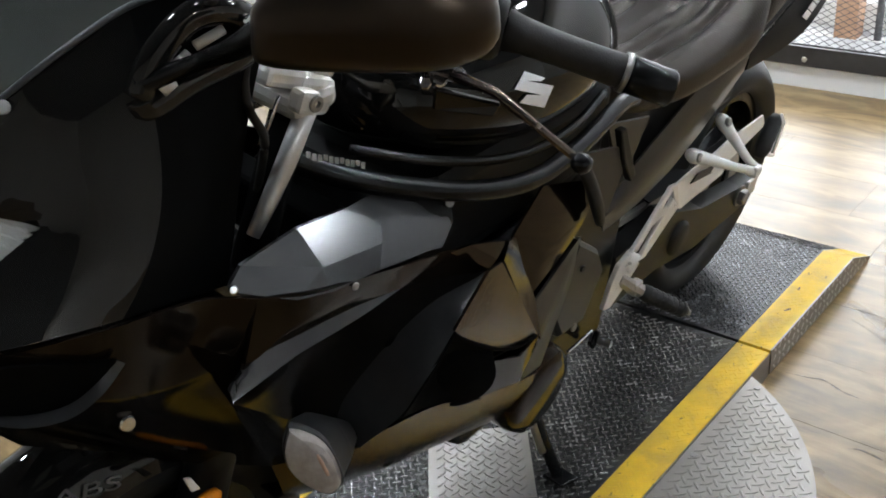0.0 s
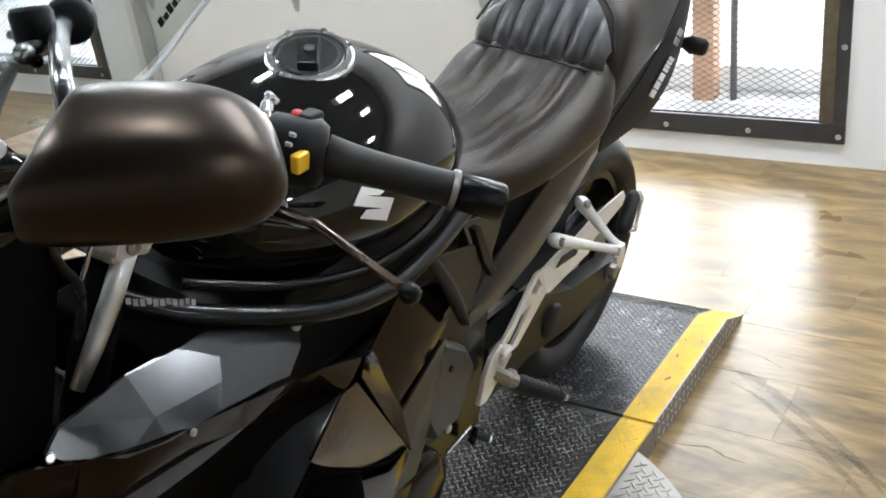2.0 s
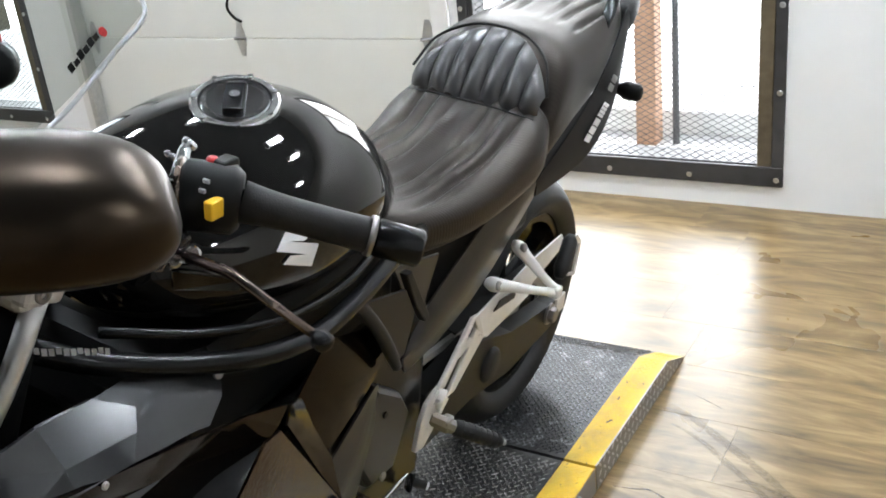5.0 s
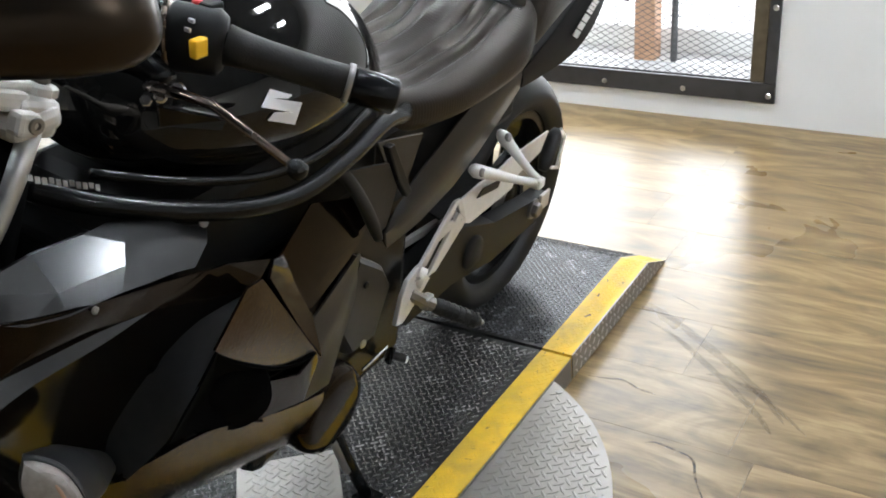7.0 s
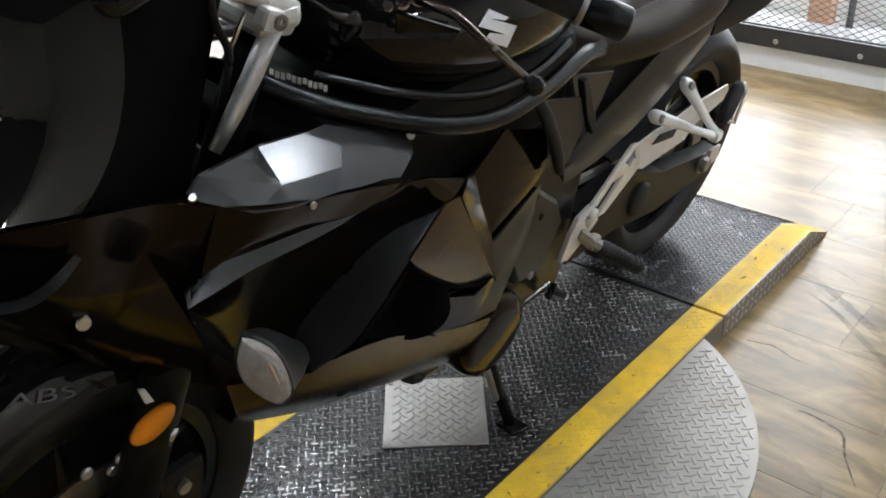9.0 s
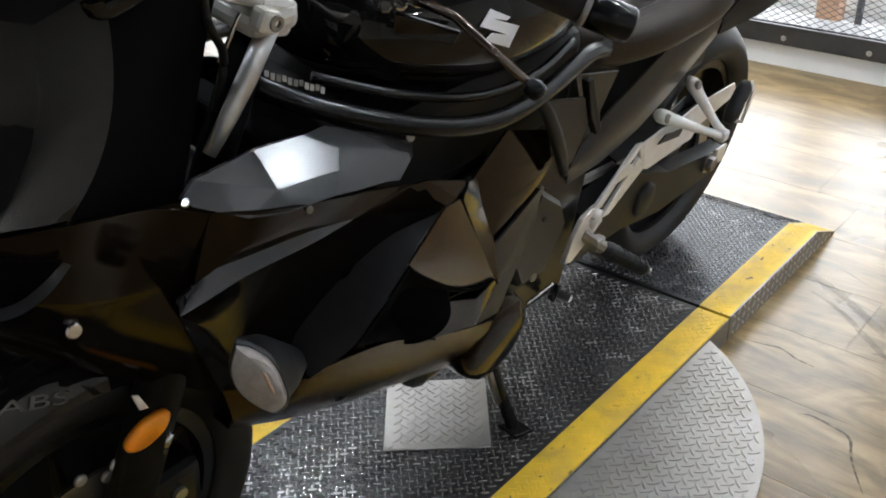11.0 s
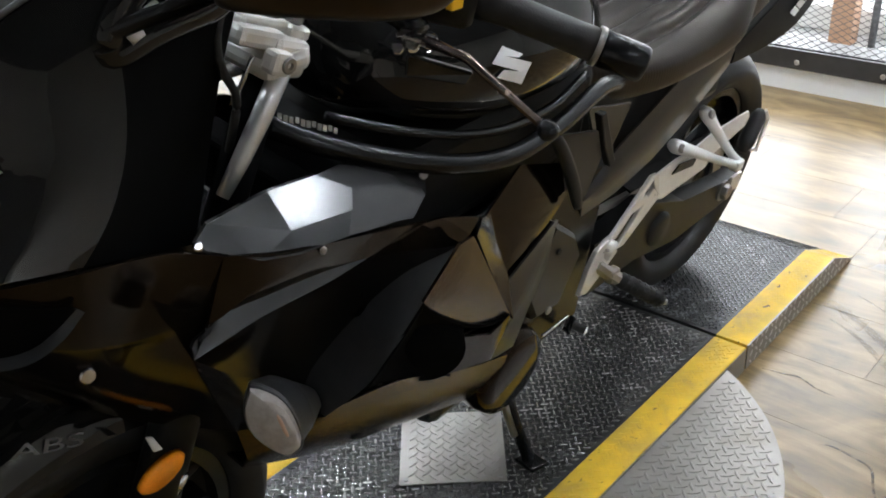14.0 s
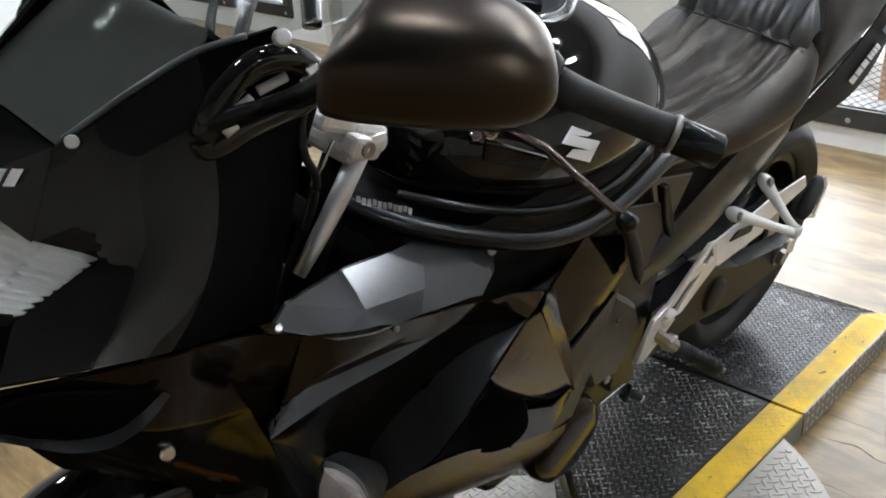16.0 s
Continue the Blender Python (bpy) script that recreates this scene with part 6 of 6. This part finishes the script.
# pillion footrest bracket
pb = part("pillion_bracket", tube([(0.146, -0.262, 0.618), (0.152, -0.252, 0.604), (0.166, -0.238, 0.580), (0.200, -0.212, 0.530), (0.220, -0.196, 0.505)], [0.007, 0.0165, 0.0135, 0.0100, 0.011], 14, 24, flat=0.85), SILVER, bike, "silver forked pillion footrest bracket", True)
part("bracket_arm", tube([(0.144, -0.368, 0.572), (0.150, -0.356, 0.569), (0.166, -0.325, 0.556), (0.198, -0.248, 0.520), (0.220, -0.205, 0.503)], [0.007, 0.0165, 0.0140, 0.0100, 0.011], 14, 24, flat=0.85), SILVER, pb, "", True)
part("bracket_end", box(0.208, 0.232, -0.215, -0.186, 0.490, 0.514, 0.006), SILVER, pb)
for y, z in ((-0.255, 0.607), (-0.356, 0.569)):
    part("bracket_bolt", disc((0.158, y, z), (1, 0, 0.2), 0.0095, 0.010, 12, 0.002), DULL, pb)
part("pillion_peg", tube([(0.205, -0.150, 0.505), (0.203, -0.135, 0.520), (0.195, -0.085, 0.560), (0.193, -0.075, 0.570)], [0.010, 0.017, 0.016, 0.009], 10), RUBBER, pb, "folded rubber pillion peg", True)
panel("heel_guard", [(0.152, -0.420, 0.480), (0.152, -0.413, 0.526), (0.146, -0.320, 0.524), (0.141, -0.234, 0.514), (0.136, -0.138, 0.430), (0.148, -0.348, 0.445)], [(0, 1, 2, 5), (2, 3, 4, 5)], SILVER, None, "silver heel guard plate", levels=0)
panel("heel_guard", [(0.141, -0.234, 0.514), (0.137, -0.149, 0.518), (0.126, 0.047, 0.499), (0.126, 0.074, 0.464), (0.133, -0.111, 0.450), (0.136, -0.138, 0.430)], [(0, 1, 4, 5), (1, 2, 3, 4)], SILVER, None, "silver heel guard plate", levels=0)
part("guard_slot", slab([(0.1545, -0.349, 0.506), (0.1505, -0.315, 0.514), (0.1455, -0.228, 0.494), (0.1465, -0.240, 0.480)], 0.003), MATTE, bike)
part("toe_guard", slab([(0.200, -0.088, 0.562), (0.200, -0.074, 0.577), (0.200, -0.042, 0.545), (0.200, -0.055, 0.468), (0.200, -0.100, 0.486), (0.200, -0.095, 0.492), (0.200, -0.066, 0.480), (0.200, -0.055, 0.545)], 0.005, 0.001, 1), SILVER, bike)
# swingarm, chain run and stand
for s in (1, -1):
    arm = part("swingarm", loft([[(s * x, y, z) for x, y, z in ((0.098, y0, z1), (0.135, y0, z1 - 0.004), (0.137, y0, z0 + 0.004), (0.098, y0, z0))] for y0, z0, z1 in ((-0.56, 0.30, 0.43), (-0.38, 0.300, 0.445), (-0.20, 0.265, 0.375), (0.0, 0.265, 0.340), (0.075, 0.272, 0.332))]), SATIN, bike, "black box-section swingarm")
    part("chain_adjuster", box(s * 0.137 - 0.004, s * 0.137 + 0.004, 0.035, 0.085, 0.290, 0.335, 0.003), ALU, arm)
    part("axle_nut", disc((s * 0.137, 0.0, 0.315), (s, 0, 0), 0.019, 0.018, 6, 0.003), DULL, arm)
    part("axle_washer", disc((s * 0.136, 0.0, 0.315), (s, 0, 0), 0.026, 0.005, 20), DULL, arm)
part("chain", tube([(0.085, -0.60, 0.455), (0.085, -0.30, 0.425), (0.085, 0.0, 0.418)], 0.010, 6), DULL, bike)
part("chain", tube([(0.085, -0.60, 0.350), (0.085, -0.30, 0.275), (0.085, 0.0, 0.213)], 0.010, 6), DULL, bike)
panel("chain_guard", [(0.075, -0.40, 0.470), (0.105, -0.40, 0.462), (0.075, -0.10, 0.450), (0.105, -0.10, 0.442), (0.075, 0.06, 0.44), (0.105, 0.06, 0.43)], [(0, 1, 3, 2), (2, 3, 5, 4)], MATTE, levels=0)
part("bracket_cover", loft([[(0.125 + d, -0.30 + 0.040 * k * math.cos(t), 0.345 + 0.040 * k * math.sin(t)) for t in np.linspace(0, 2 * math.pi, 16, endpoint=False)] for d, k in ((0, 1), (0.016, 1), (0.022, 0.8))]), RUBBER, bike, "", True)
stand = part("side_stand", tube([(0.13, -0.80, 0.25), (0.165, -0.785, 0.15), (0.198, -0.760, 0.056)], [0.014, 0.013, 0.012], 12), BLKMETAL, bike, "black side stand resting on the deck", True)
part("stand_foot", slab([(0.176, -0.776, 0.0495), (0.222, -0.782, 0.0585), (0.236, -0.744, 0.061), (0.190, -0.738, 0.052)], 0.008, 0.002), BLKMETAL, stand)
part("stand_spring", tube([(0.138, -0.812, 0.235), (0.176, -0.792, 0.125)], 0.0075, 10), DULL, stand, "", True)
for s in (1, -1):
    part("rear_shock", tube([(s * 0.03, -0.40, 0.35), (s * 0.03, -0.48, 0.62)], 0.03, 12), BLKMETAL, bike)
part("silencer", tube([(-0.14, -0.55, 0.30), (-0.19, -0.30, 0.34), (-0.20, 0.20, 0.40)], [0.03, 0.055, 0.055], 16), ALU, bike, "", True)

# ---- marks on the floor ----
def build_marks():
    def ribbon(points, width, n=24):
        rows_ = curve3([(*p, 0.0) for p in points], n)
        bm = bmesh.new()
        rng = random.Random(int(width * 1e5))
        prev = None
        for i, r in enumerate(rows_):
            d = rows_[min(i + 1, n)] - rows_[max(i - 1, 0)]
            nrm = Vector((-d[1], d[0], 0)).normalized()
            k = width * math.sin(math.pi * min(1, max(0.04, i / n))) ** 0.5 * (0.85 + 0.3 * rng.random())
            c = Vector((r[0], r[1], FLOOR + 0.0006))
            row = (bm.verts.new(c - nrm * k / 2), bm.verts.new(c + nrm * k / 2))
            if prev:
                bm.faces.new((prev[0], prev[1], row[1], row[0]))
            prev = row
        return bm
    scuff = tagged(new("floor_marks"), "dark tyre scuffs and cracks worn into the floor", "floor marks", kind="structure")
    for pts, w in ((((0.336, 0.231), (0.411, 0.207), (0.507, 0.137), (0.613, 0.055), (0.712, -0.035), (0.777, -0.116)), 0.024), (((0.369, 0.167), (0.450, 0.127), (0.544, 0.051), (0.632, -0.024), (0.721, -0.110), (0.763, -0.165)), 0.018), (((0.572, -0.001), (0.612, 0.004), (0.676, -0.016), (0.756, -0.072), (0.827, -0.135)), 0.014)):
        part("scuff", ribbon(pts, w), SCUFF, scuff)
    for pts, w in ((((0.379, 0.313), (0.424, 0.295), (0.470, 0.271)), 0.003), (((0.329, -0.12), (0.378, -0.111), (0.408, -0.103), (0.456, -0.121), (0.496, -0.125)), 0.005), (((0.533, -0.295), (0.556, -0.286), (0.60, -0.293), (0.64, -0.307), (0.668, -0.369), (0.719, -0.448)), 0.006)):
        part("crack", ribbon(pts, w, 30), CRACK, scuff)


SCUFF = blend("tyre_scuff", (0.07, 0.055, 0.035), 0.34, 140)
CRACK = blend("floor_crack", (0.045, 0.033, 0.02), 0.85, 60)
build_marks()

# ---- floor planks ----
def build_floor():
    floor = tagged(part("floor", box(-5.6, 4.6, -6.6, WALL_Y, FLOOR - 0.08, FLOOR - 0.004), DULLFLOOR), "worn vinyl plank floor with a wood pattern", "floor", kind="structure")
    w, ln = 0.24, 1.50
    shared = {}
    rng = random.Random(4)
    y = WALL_Y
    while y > -6.6:
        x = -5.6 - rng.random() * ln
        while x < 4.6:
            a, b = max(x, -5.6), min(x + ln, 4.6)
            lo = max(y - w, -6.6)
            if b - a > 0.02:
                key = (round(b - a, 3), round(y - lo, 3))
                if key not in shared:
                    bm = box(0.0002, b - a - 0.0002, 0.0002, y - lo - 0.0002, -0.004, 0.0, 0.0003, 1)
                    me = bpy.data.meshes.new("plank")
                    bm.to_mesh(me)
                    bm.free()
                    me.materials.append(PLANK)
                    shared[key] = me
                ob = new("plank", shared[key])
                ob.parent = floor
                ob.location = (a, lo, FLOOR)
            x += ln
        y -= w


DULLFLOOR = mat("floor_underlay", (0.10, 0.07, 0.04), 0.7, var=0.1)
build_floor()
